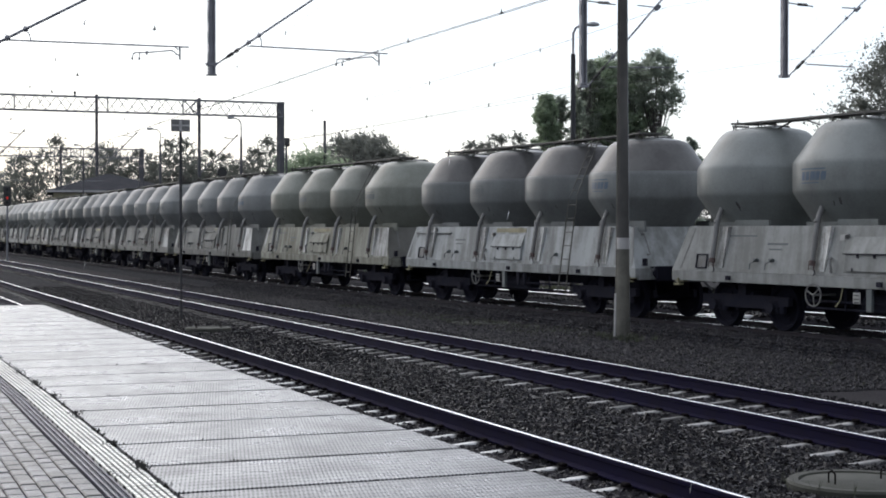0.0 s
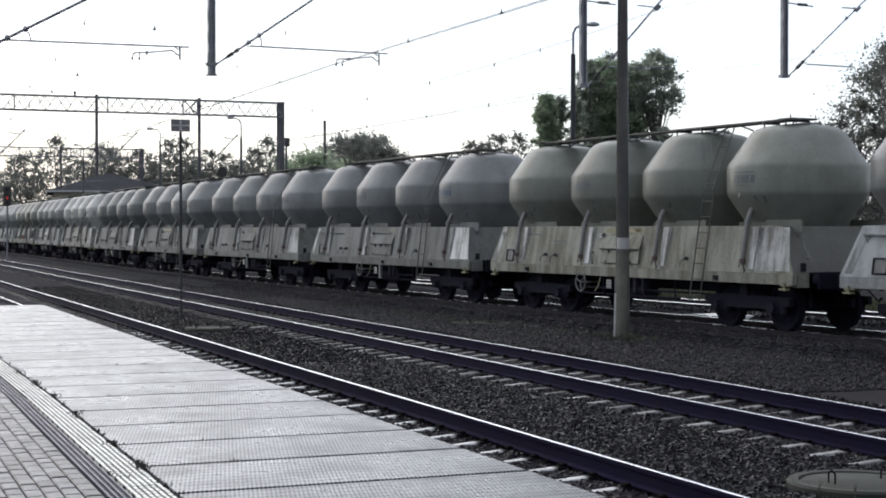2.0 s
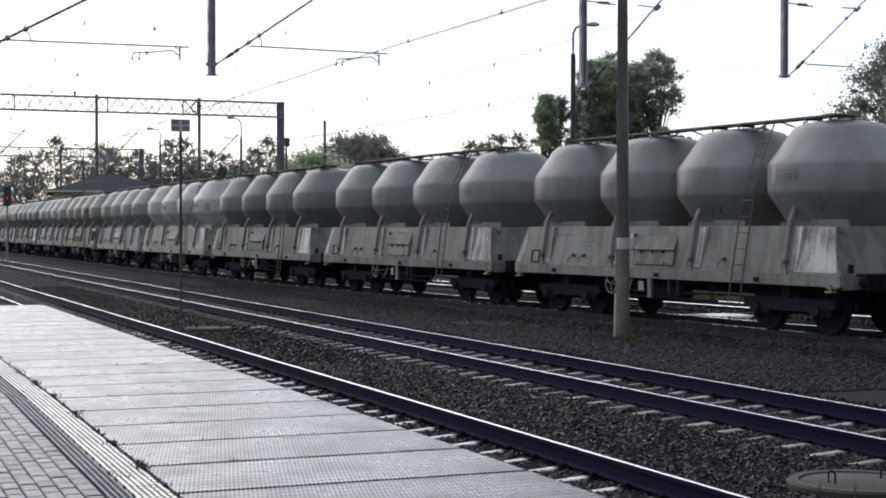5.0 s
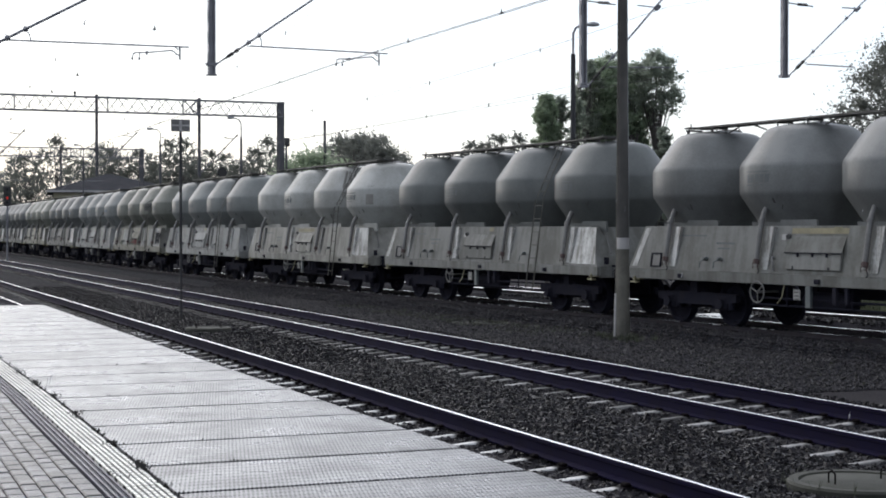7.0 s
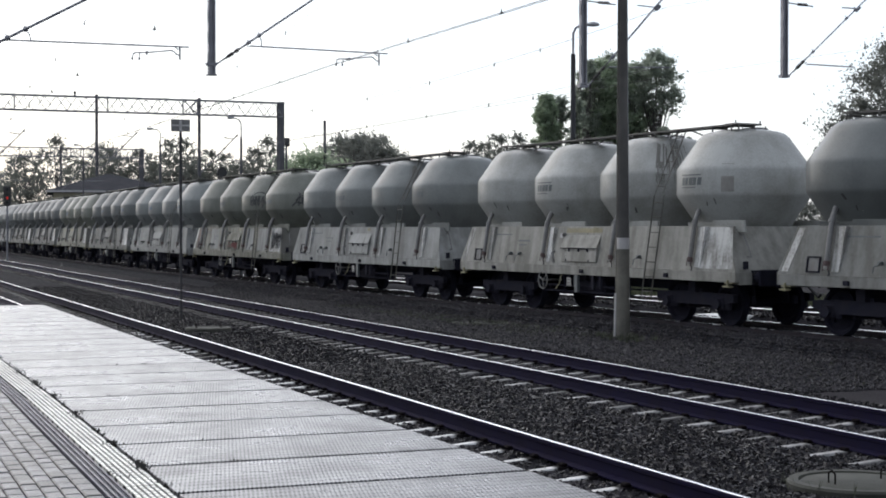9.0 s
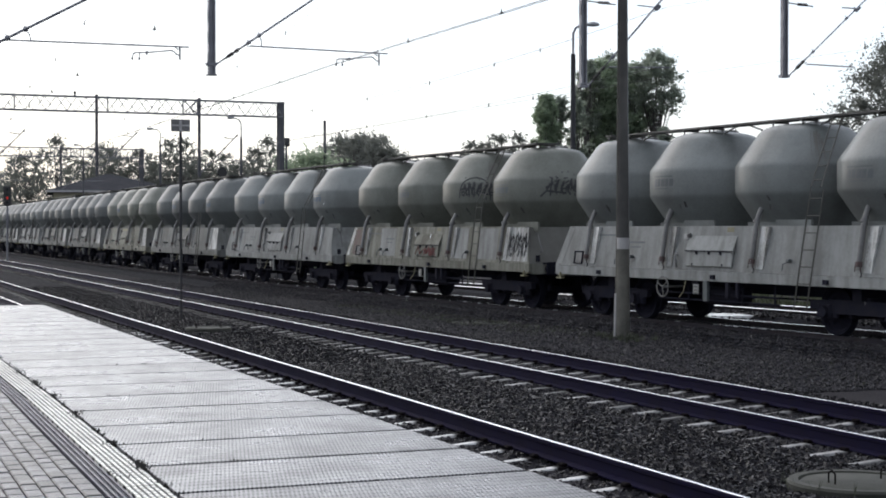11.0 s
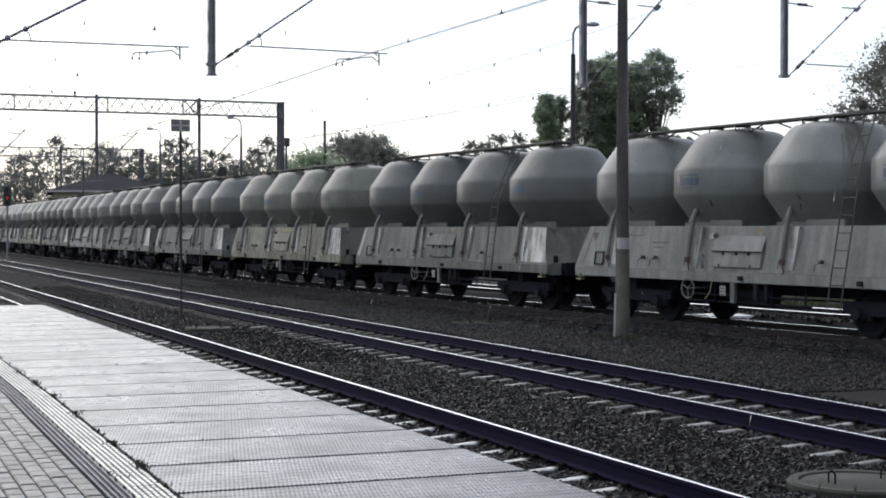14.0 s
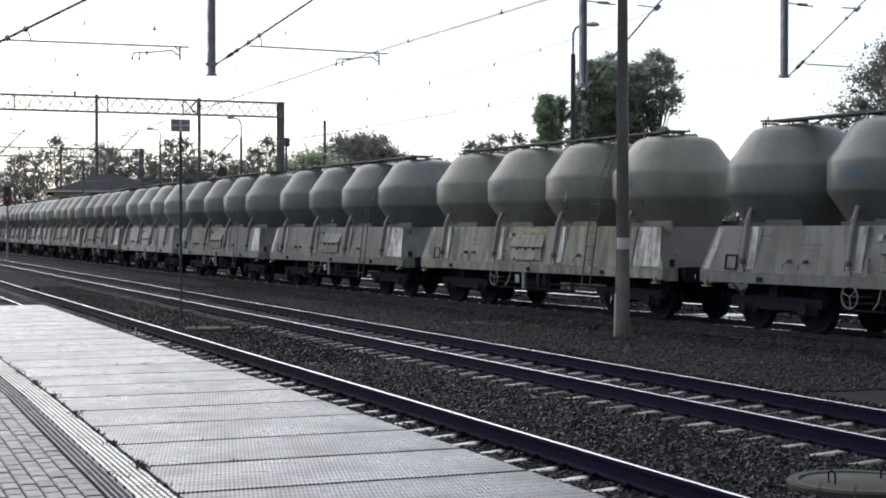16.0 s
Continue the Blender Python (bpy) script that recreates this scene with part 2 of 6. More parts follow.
# wagon
TANKS = {
    "grey": material("tank_grey_dusty", (0.111, 0.118, 0.115), 0.6, 0, (0.084, 0.089, 0.088), scale=0.9, fine=22, bump=0.06, streak=0.35, per_object=0.10, spec=0.2, coat=0.30, amount=0.5),
    "pale": material("tank_pale_dusty", (0.173, 0.185, 0.179), 0.6, 0, (0.126, 0.132, 0.127), scale=0.9, fine=22, bump=0.06, streak=0.35, per_object=0.08, spec=0.2, coat=0.30, amount=0.5),
    "white": material("tank_white_dusty", (0.325, 0.331, 0.317), 0.6, 0, (0.217, 0.217, 0.201), scale=0.9, fine=22, bump=0.06, streak=0.35, per_object=0.08, spec=0.2, coat=0.30, amount=0.5),
    "cream": material("tank_cream_dusty", (0.162, 0.169, 0.148), 0.6, 0, (0.116, 0.120, 0.100), scale=0.9, fine=22, bump=0.06, streak=0.4, per_object=0.10, spec=0.2, coat=0.30, amount=0.5),
    "drab": material("tank_drab_dusty", (0.143, 0.148, 0.130), 0.6, 0, (0.100, 0.103, 0.087), scale=0.9, fine=22, bump=0.06, streak=0.4, per_object=0.10, spec=0.2, coat=0.30, amount=0.5),
    "dark": material("tank_dark_sooty", (0.142, 0.150, 0.149), 0.6, 0, (0.100, 0.104, 0.103), scale=0.9, fine=22, bump=0.06, streak=0.45, per_object=0.12, spec=0.2, coat=0.30, amount=0.5),
}
SKIRTS = {
    "grey": material("skirt_white_stained", (0.175, 0.177, 0.169), 0.65, 0, (0.113, 0.112, 0.102), scale=0.8, fine=14, bump=0.03, streak=1.0, run=1.8, per_object=0.10, amount=0.62, spec=0.08),
    "pale": material("skirt_white_clean", (0.255, 0.260, 0.253), 0.65, 0, (0.168, 0.169, 0.161), scale=0.8, fine=14, bump=0.03, streak=1.0, run=1.8, per_object=0.08, amount=0.62, spec=0.08),
    "white": material("skirt_white_warm", (0.269, 0.264, 0.242), 0.65, 0, (0.161, 0.157, 0.140), scale=0.8, fine=14, bump=0.03, streak=1.0, run=1.8, per_object=0.08, amount=0.62, spec=0.08),
    "cream": material("skirt_cream_stained", (0.242, 0.242, 0.207), 0.65, 0, (0.128, 0.123, 0.099), scale=0.8, fine=14, bump=0.03, streak=1.1, run=1.8, per_object=0.10, amount=0.62, spec=0.08),
    "drab": material("skirt_drab_stained", (0.200, 0.200, 0.172), 0.65, 0, (0.104, 0.100, 0.082), scale=0.8, fine=14, bump=0.03, streak=1.1, run=1.8, per_object=0.10, amount=0.62, spec=0.08),
    "dark": material("skirt_grey_stained", (0.284, 0.295, 0.295), 0.65, 0, (0.161, 0.164, 0.160), scale=0.8, fine=14, bump=0.03, streak=1.2, run=1.6, per_object=0.12, amount=0.62, spec=0.08),
}
TANKS["ash"] = material("tank_ash_dusty", (0.157, 0.163, 0.161), 0.6, 0, (0.114, 0.117, 0.115), scale=0.9, fine=22, bump=0.06, streak=0.45, per_object=0.10, spec=0.2, coat=0.30, amount=0.5)
SKIRTS["ash"] = SKIRTS["grey"]
M_CHUTE = material("white_cement_smear", (0.48, 0.48, 0.465), 0.75, 0, (0.17, 0.165, 0.15), scale=1.8, fine=20, bump=0.1, streak=1.0, run=2.6, per_object=0.35, spec=0.3, amount=0.6)
M_SOOT = material("soot_brown_film", (0.055, 0.052, 0.052), 0.6, 0, (0.082, 0.080, 0.078), scale=0.9, fine=14, bump=0.04, streak=0.9, per_object=0.12, spec=0.2, coat=0.4, amount=0.5)
M_PIPE = material("pipe_grey_paint", (0.135, 0.135, 0.134), 0.6, 0.0, (0.085, 0.082, 0.079), scale=3, fine=30, bump=0.1)
M_REDCAP = material("rusty_red_paint", (0.060, 0.030, 0.028), 0.7, 0, (0.034, 0.024, 0.023), scale=8, bump=0.1)
M_UNDER = material("sooty_underframe", (0.0175, 0.0178, 0.0275), 0.95, 0.0, (0.0235, 0.0225, 0.029), scale=3, fine=25, bump=0.3, spec=0.05)
M_WHEEL = material("wheel_steel", (0.0150, 0.0150, 0.0235), 0.95, 0.0, (0.0120, 0.0118, 0.017), scale=5, bump=0.1, spec=0.04)
M_WALK = material("walkway_grating", (0.10, 0.10, 0.095), 0.6, 0.4, (0.06, 0.055, 0.05), scale=3, bump=0.2)
M_OCHRE = material("ochre_faded_paint", (0.24, 0.215, 0.13), 0.65, 0, (0.17, 0.155, 0.105), scale=2.0, fine=20, bump=0.05, spec=0.3)
M_BLUE = material("faded_blue_paint", (0.034, 0.062, 0.110), 0.6, 0, (0.065, 0.090, 0.115), scale=5, fine=40, bump=0)
M_FADED = material("faded_grey_paint", (0.065, 0.078, 0.085), 0.6, 0, (0.095, 0.10, 0.10), scale=5, fine=40, bump=0)
M_LADDER = material("dusty_ladder_steel", (0.092, 0.092, 0.084), 0.75, 0, (0.060, 0.056, 0.050), scale=3, fine=30, bump=0.1, spec=0.2)
M_GRAFF = material("black_spray_paint", (0.030, 0.030, 0.033), 0.5, 0, scale=5, bump=0)
M_GRAFFRED = material("red_spray_paint", (0.22, 0.085, 0.078), 0.5, 0, scale=5, bump=0)
M_DULLRED = material("dull_red_spray", (0.105, 0.060, 0.056), 0.65, 0, (0.105, 0.095, 0.082), scale=2.5, fine=9, bump=0, spec=0.2, amount=0.4)
M_PALEDIRT = material("pale_dirt_run", (0.17, 0.163, 0.15), 0.7, 0, (0.23, 0.225, 0.21), scale=2.0, fine=12, bump=0.03, streak=0.8, spec=0.2)
M_RUSTDIRT = material("brown_dirt_run", (0.112, 0.108, 0.098), 0.7, 0, (0.140, 0.137, 0.126), scale=2.0, fine=12, bump=0.03, streak=0.8, spec=0.2)
M_YELLOW = material("worn_yellow_paint", (0.18, 0.165, 0.095), 0.6, 0, (0.13, 0.12, 0.07), scale=5, bump=0.05)
M_PLACARD = material("white_placard", (0.27, 0.27, 0.262), 0.5, 0, (0.2, 0.2, 0.195), scale=4, bump=0)


# ---- mesh helpers ----
def part(name, bm, mat, parent=None, label="", smooth=False):
    me = bpy.data.meshes.new(name)
    bm.to_mesh(me)
    bm.free()
    me.materials.append(mat)
    if smooth:
        me.shade_smooth()
        me.set_sharp_from_angle(angle=radians(35))
    ob = new(name, me)
    ob.parent = parent
    if label:
        ob["label"] = label
    return ob


def box(bm, x0, x1, y0, y1, z0, z1, bevel=0.0):
    return hexa(bm, [(x0, y0, z0), (x1, y0, z0), (x1, y1, z0), (x0, y1, z0), (x0, y0, z1), (x1, y0, z1), (x1, y1, z1), (x0, y1, z1)], bevel)


def hexa(bm, c, bevel=0.0):
    v = [bm.verts.new(p) for p in c]
    fs = [bm.faces.new([v[i] for i in q]) for q in ((3, 2, 1, 0), (4, 5, 6, 7), (0, 1, 5, 4), (1, 2, 6, 5), (2, 3, 7, 6), (3, 0, 4, 7))]
    if bevel:
        es = list({e for f in fs for e in f.edges})
        bmesh.ops.bevel(bm, geom=es, offset=bevel, segments=1, affect="EDGES", profile=0.5)
    return bm


def tube(bm, a, b, r, r2=None, n=8, caps=True):
    a, b = Vector(a), Vector(b)
    r2 = r if r2 is None else r2
    d = (b - a).normalized()
    u = d.orthogonal().normalized()
    w = d.cross(u)
    ra = [bm.verts.new(a + (u * math.cos(2 * math.pi * i / n) + w * math.sin(2 * math.pi * i / n)) * r) for i in range(n)]
    rb = [bm.verts.new(b + (u * math.cos(2 * math.pi * i / n) + w * math.sin(2 * math.pi * i / n)) * r2) for i in range(n)]
    for i in range(n):
        j = (i + 1) % n
        bm.faces.new((ra[i], ra[j], rb[j], rb[i]))
    if caps:
        bm.faces.new(ra[::-1])
        bm.faces.new(rb)
    return bm


def poly_tube(bm, pts, r, n=6):
    """One bent tube through the points."""
    pts = [Vector(p) for p in pts]
    u = (pts[1] - pts[0]).normalized().orthogonal().normalized()
    rings = []
    for k, p in enumerate(pts):
        d = ((pts[min(k + 1, len(pts) - 1)] - p).normalized() + (p - pts[max(k - 1, 0)]).normalized()).normalized()
        u = (u - d * u.dot(d)).normalized()
        w = d.cross(u)
        rings.append([bm.verts.new(p + (u * math.cos(2 * math.pi * i / n) + w * math.sin(2 * math.pi * i / n)) * r) for i in range(n)])
    for a, b in zip(rings[:-1], rings[1:]):
        for i in range(n):
            bm.faces.new((a[i], a[(i + 1) % n], b[(i + 1) % n], b[i]))
    bm.faces.new(rings[0][::-1])
    bm.faces.new(rings[-1])
    return bm


def lathe(bm, prof, n=40, cx=0.0, cy=0.0):
    """prof: (radius, z) from the bottom up; radius 0 closes it."""
    rings = []
    for r, z in prof:
        if r < 1e-6:
            rings.append([bm.verts.new((cx, cy, z))])
        else:
            rings.append([bm.verts.new((cx + r * math.cos(2 * math.pi * i / n), cy + r * math.sin(2 * math.pi * i / n), z)) for i in range(n)])
    for a, b in zip(rings[:-1], rings[1:]):
        for i in range(n):
            j = (i + 1) % n
            if len(a) == 1:
                bm.faces.new((a[0], b[j], b[i]))
            elif len(b) == 1:
                bm.faces.new((a[i], a[j], b[0]))
            else:
                bm.faces.new((a[i], a[j], b[j], b[i]))
    return bm


def empty(name, label, category, group="", kind="", at=(0, 0, 0)):
    ob = new(name)
    ob.empty_display_size = 0.2
    ob.location = at
    return tagged(ob, label, category, group, kind)


def B():
    return bmesh.new()


# ---- plan: z = 0 is the top of the rails, y runs down the line, x away from the platform ----
T1X, T2X = 5.667, 10.19
T3X, T3_END, T3_K = 15.953, 79.63, 0.00174      # straight beyond T3_END, an even curve before it
T3_NEAR = 4.0                                    # straight again behind this
T4_OFF = 5.0
GAUGE = 0.7535


def t3_point(y):
    """x and slope of the third track's centre line at y."""
    if y >= T3_END:
        return T3X, 0.0
    if y <= T3_NEAR:
        d = T3_END - T3_NEAR
        return T3X + T3_K * d * d / 2 + T3_K * d * (T3_NEAR - y), -T3_K * d
    d = T3_END - y
    return T3X + T3_K * d * d / 2, -T3_K * d


def t3_table():
    ys = np.arange(-260.0, 420.0, 0.25)
    sl = np.array([t3_point(y)[1] for y in ys])
    ds = np.sqrt(1 + ((sl[1:] + sl[:-1]) / 2) ** 2) * 0.25
    s = np.concatenate([[0.0], np.cumsum(ds)])
    # the fitted arc length starts so that s = -40 at y = -40 on the unbroken curve
    far = s - s[-1]
    return ys, far


T3_YS, T3_FAR = t3_table()


def t3_pose(s):
    """Pose on the third track at arc length s (s = y, nearly)."""
    y = float(np.interp(s - 420.249, T3_FAR, T3_YS))
    x, sl = t3_point(y)
    return pose(x, y, 0, 0, 0, math.degrees(math.atan(-sl)))


def rail_mesh(name, ys, xf, mat, parent, prof, smooth=False):
    """A profile (offset, height) swept along the line x = xf(y)."""
    bm = B()
    rings = []
    for y in ys:
        x = xf(y)
        rings.append([bm.verts.new((x + o, y, z)) for o, z in prof])
    k = len(prof)
    for a, b in zip(rings[:-1], rings[1:]):
        for i in range(k):
            j = (i + 1) % k
            bm.faces.new((a[i], b[i], b[j], a[j]))
    bm.faces.new(rings[0])
    bm.faces.new(rings[-1][::-1])
    bmesh.ops.recalc_face_normals(bm, faces=bm.faces[:])
    return part(name, bm, mat, parent, smooth=smooth)


RAIL_BODY = [(-0.075, -0.172), (0.075, -0.172), (0.075, -0.158), (0.012, -0.142), (0.009, -0.052), (0.036, -0.040), (0.037, -0.012),
             (0.0285, -0.0034), (-0.0285, -0.0034), (-0.037, -0.012), (-0.036, -0.040), (-0.009, -0.052), (-0.012, -0.142), (-0.075, -0.158)]
RAIL_HEAD = [(-0.022, -0.0035), (0.022, -0.0035), (0.018, -0.0018), (0.010, -0.0005), (0.0, 0.0), (-0.010, -0.0005), (-0.018, -0.0018)]


# ---- wagon: y along the train (+ is the far end), x away from the platform, z = 0 on the rails ----
TANK_Y = (4.66, 1.65, -1.36, -4.38)
HALF_L, HALF_W = 5.97, 1.45
SILL0, SILL1, SKIRT_TOP = 0.935, 1.145, 2.075
TOP_W, TOP_L = 1.31, 5.52
WHEEL_Y = (4.95, 3.15, -3.15, -4.95)
WHEEL_R = 0.46


def tank_profile():
    p = [(0.0, 1.05), (0.30, 1.06), (0.36, 1.15)]
    p += [(0.36 + (1.385 - 0.36) * k / 6, 1.15 + (2.67 - 1.15) * k / 6) for k in range(1, 7)]
    p += [(1.410, 2.722), (1.42, 2.768), (1.42, 3.235), (1.412, 3.282), (1.385, 3.33)]
    p += [(1.385 - 0.43 * k / 5, 3.33 + 0.61 * k / 5) for k in range(1, 6)]
    p += [(0.90, 3.99), (0.83, 4.04), (0.72, 4.075), (0.5, 4.115), (0.25, 4.14), (0.0, 4.15)]
    return p


def tank_radius(z):
    pr = tank_profile()
    return float(np.interp(z, [q[1] for q in pr[2:-1]], [q[0] for q in pr[2:-1]]))


def on_tank(cy, a, z, off=0.006):
    """A point on a tank's skin: a in degrees from -x towards +y."""
    r = tank_radius(z) + off
    return (-r * math.cos(radians(a)), cy + r * math.sin(radians(a)), z)


def skin_patch(bm, cy, a0, a1, z0, z1, off=0.006, n=5, lean=0.0):
    grid = []
    for j in range(3):
        z = z0 + (z1 - z0) * j / 2
        grid.append([bm.verts.new(on_tank(cy, a0 + (a1 - a0) * i / n + lean * (z - z0), z, off)) for i in range(n + 1)])
    for a, b in zip(grid[:-1], grid[1:]):
        for i in range(n):
            bm.faces.new((a[i + 1], a[i], b[i], b[i + 1]))


def skin_stroke(bm, cy, pts, w=0.03, off=0.008):
    """A painted stroke on the tank's skin through (angle, z) points."""
    for (a0, z0), (a1, z1) in zip(pts[:-1], pts[1:]):
        k = max(1, int(abs(a1 - a0) / 6))
        for i in range(k):
            s0, s1 = i / k, (i + 1) / k
            p, q = Vector(on_tank(cy, a0 + (a1 - a0) * s0, z0 + (z1 - z0) * s0, off)), Vector(on_tank(cy, a0 + (a1 - a0) * s1, z0 + (z1 - z0) * s1, off))
            d = (q - p).normalized()
            nrm = Vector((p.x, p.y - cy, 0)).normalized()
            sd = d.cross(nrm) * w / 2
            bm.faces.new([bm.verts.new(v) for v in (p - sd - d * w * 0.3, q - sd + d * w * 0.3, q + sd + d * w * 0.3, p + sd - d * w * 0.3)])


def skirt_x(z, off=0.0):
    k = (z - SILL1) / (SKIRT_TOP - SILL1)
    return -(HALF_W + (TOP_W - HALF_W) * k) - off


def skirt_plate(bm, y0, y1, z0, z1, off, thick, lean=0.0, taper=0.0):
    """A plate lying on the near skirt; lean shifts its top along y, taper narrows its bottom."""
    c = []
    for o in (off, off + thick):
        c += [(skirt_x(z0, o), y0 + taper, z0), (skirt_x(z0, o), y1 - taper, z0), (skirt_x(z1, o), y1 + lean, z1), (skirt_x(z1, o), y0 + lean, z1)]
    return hexa(bm, c)


def wagon_tank(parent, cy, i, style):
    t = part("tank", lathe(B(), tank_profile(), 56, 0, cy), TANKS[style], parent, smooth=True)
    if style == "dark":
        part("soot_film", lathe(B(), [(r + 0.005, z) for r, z in tank_profile() if 3.3 <= z <= 4.05], 56, 0, cy), M_SOOT, t, "sooty brown film over the upper cone", smooth=True)
    rnd = random.Random(style + str(i))
    for k in range(2):
        a, z = rnd.uniform(-34, -12), rnd.uniform(2.34, 2.62)
        bm = B()
        skin_stroke(bm, cy, [(a, z), (a + rnd.uniform(-2, 2), z + rnd.uniform(0.05, 0.12))], rnd.uniform(0.02, 0.06), 0.005)
        part("scuff", bm, M_SOOT, t, "dark scuff mark on the lower cone")
    bm = lathe(B(), [(0.24, 4.115), (0.27, 4.115), (0.27, 4.165), (0.22, 4.18), (0.0, 4.185)], 20, 0.30, cy)
    part("hatch", bm, M_PIPE, t, "round steel filling hatch", smooth=True)
    for k in range(3):
        a = radians(120 * k + 40)
        bm = tube(B(), (0.30 + 0.25 * math.cos(a), cy + 0.25 * math.sin(a), 4.10), (0.30 + 0.29 * math.cos(a), cy + 0.29 * math.sin(a), 4.20), 0.014, n=6)
        part("hatch_clamp", bm, M_WALK, t)
    bm = B()
    for s in (-1, 1):
        hexa(bm, [(s * 1.03, cy - 1.42, 1.95), (s * 1.08, cy - 1.42, 1.95), (s * 1.08, cy - 0.38, 1.95), (s * 1.03, cy - 0.38, 1.95),
                  (s * 1.06, cy - 1.42, 2.195), (s * 1.11, cy - 1.42, 2.195), (s * 1.11, cy - 0.38, 2.195), (s * 1.06, cy - 0.38, 2.195)])
        hexa(bm, [(s * 0.90, cy - 0.34, 1.95), (s * 1.02, cy - 0.34, 1.95), (s * 1.02, cy + 0.55, 1.95), (s * 0.90, cy + 0.55, 1.95),
                  (s * 0.96, cy - 0.34, 2.15), (s * 1.06, cy - 0.34, 2.15), (s * 1.06, cy + 0.55, 2.15), (s * 0.96, cy + 0.55, 2.15)])
    part("saddle", bm, TANKS[style], t)
    return t


def logo(t, cy, mat):
    bm = B()
    skin_patch(bm, cy, -14, 12, 3.13, 3.155)
    skin_patch(bm, cy, -8, 12, 2.87, 2.89)
    for k, w in enumerate((4.2, 4.0, 5.0, 4.0, 4.4)):
        a = 12 - k * 5.4
        skin_patch(bm, cy, a - w, a, 2.93, 3.09, n=2, lean=-6)
    part("emblem", bm, mat, t, "faded painted emblem in plain bars")


def discharge_pipe(parent, cy):
    y = cy - 0.13
    pts = [(-1.19, cy - 0.05, 2.43), (-1.30, cy - 0.09, 2.27), (-1.385, y, 2.08), (skirt_x(1.40, 0.085), y, 1.40)]
    p = part("discharge_pipe", poly_tube(B(), pts, 0.052, 12), M_PIPE, parent, smooth=True)
    e = Vector((skirt_x(1.40, 0.085), y, 1.40))
    bm = tube(B(), e + Vector((0.004, 0, 0.02)), e + Vector((-0.012, 0, -0.07)), 0.062, n=14)
    for s in (-1, 1):
        tube(bm, e + Vector((-0.02, s * 0.065, 0.01)), e + Vector((-0.04, s * 0.072, -0.16)), 0.014, 0.011, n=6)
    part("coupling", bm, M_REDCAP, p, "rusty brown coupling with two lever arms")
    part("end_cap", tube(B(), e + Vector((-0.014, 0, -0.078)), e + Vector((-0.022, 0, -0.125)), 0.05, n=12), M_PALEDIRT, p, "cement-crusted pipe mouth")
    part("collar", tube(B(), (-1.352, y + 0.026, 2.19), (-1.366, y + 0.014, 2.135), 0.066, n=14), M_PIPE, p)
    bm = poly_tube(B(), [e + Vector((-0.03, -0.075, -0.15)), e + Vector((-0.03, -0.10, -0.22)), e + Vector((-0.02, -0.05, -0.25))], 0.012, 6)
    part("chain", bm, M_UNDER, p)
    return p


def ladder(parent, name, a, b, width, rungs, mat, r=0.02):
    a, b = Vector(a), Vector(b)
    bm = B()
    off = Vector((0, width / 2, 0))
    tube(bm, a - off, b - off, r, n=6)
    tube(bm, a + off, b + off, r, n=6)
    l = part(name, bm, mat, parent)
    for k in range(rungs):
        p = a.lerp(b, (k + 0.5) / rungs)
        part("rung", tube(B(), p - off, p + off, r * 0.7, n=6), mat, l)
    return l


def wheelset(parent, y):
    ax = new("wheelset")
    ax.parent = parent
    ax.location = (0, y, WHEEL_R)
    part("axle", tube(B(), (-1.02, 0, 0), (1.02, 0, 0), 0.08, n=12), M_WHEEL, ax)
    for s in (-1, 1):
        bm = B()
        # a dished disc with spokes of relief, turned about x
        prof = [(0.0, 0.03), (0.12, 0.05), (0.15, 0.02), (0.36, -0.01), (0.40, 0.05), (0.46, 0.055), (0.462, -0.055), (0.49, -0.06), (0.49, -0.085), (0.38, -0.085), (0.34, -0.04), (0.0, -0.05)]
        n = 28
        rings = []
        for r, x in prof:
            rings.append([bm.verts.new((s * (0.7535 + x), max(r, 0.002) * math.cos(2 * math.pi * i / n), max(r, 0.002) * math.sin(2 * math.pi * i / n))) for i in range(n)])
        for a, b in zip(rings[:-1], rings[1:]):
            for i in range(n):
                bm.faces.new((a[i], a[(i + 1) % n], b[(i + 1) % n], b[i]))
        for k in range(3):
            c, d = math.cos(2.094 * k), math.sin(2.094 * k)
            tube(bm, (s * 0.77, 0.26 * c, 0.26 * d), (s * 0.79, 0.26 * c, 0.26 * d), 0.045, n=8)
        bmesh.ops.recalc_face_normals(bm, faces=bm.faces[:])
        part("wheel", bm, M_WHEEL, ax, smooth=True)
    return ax


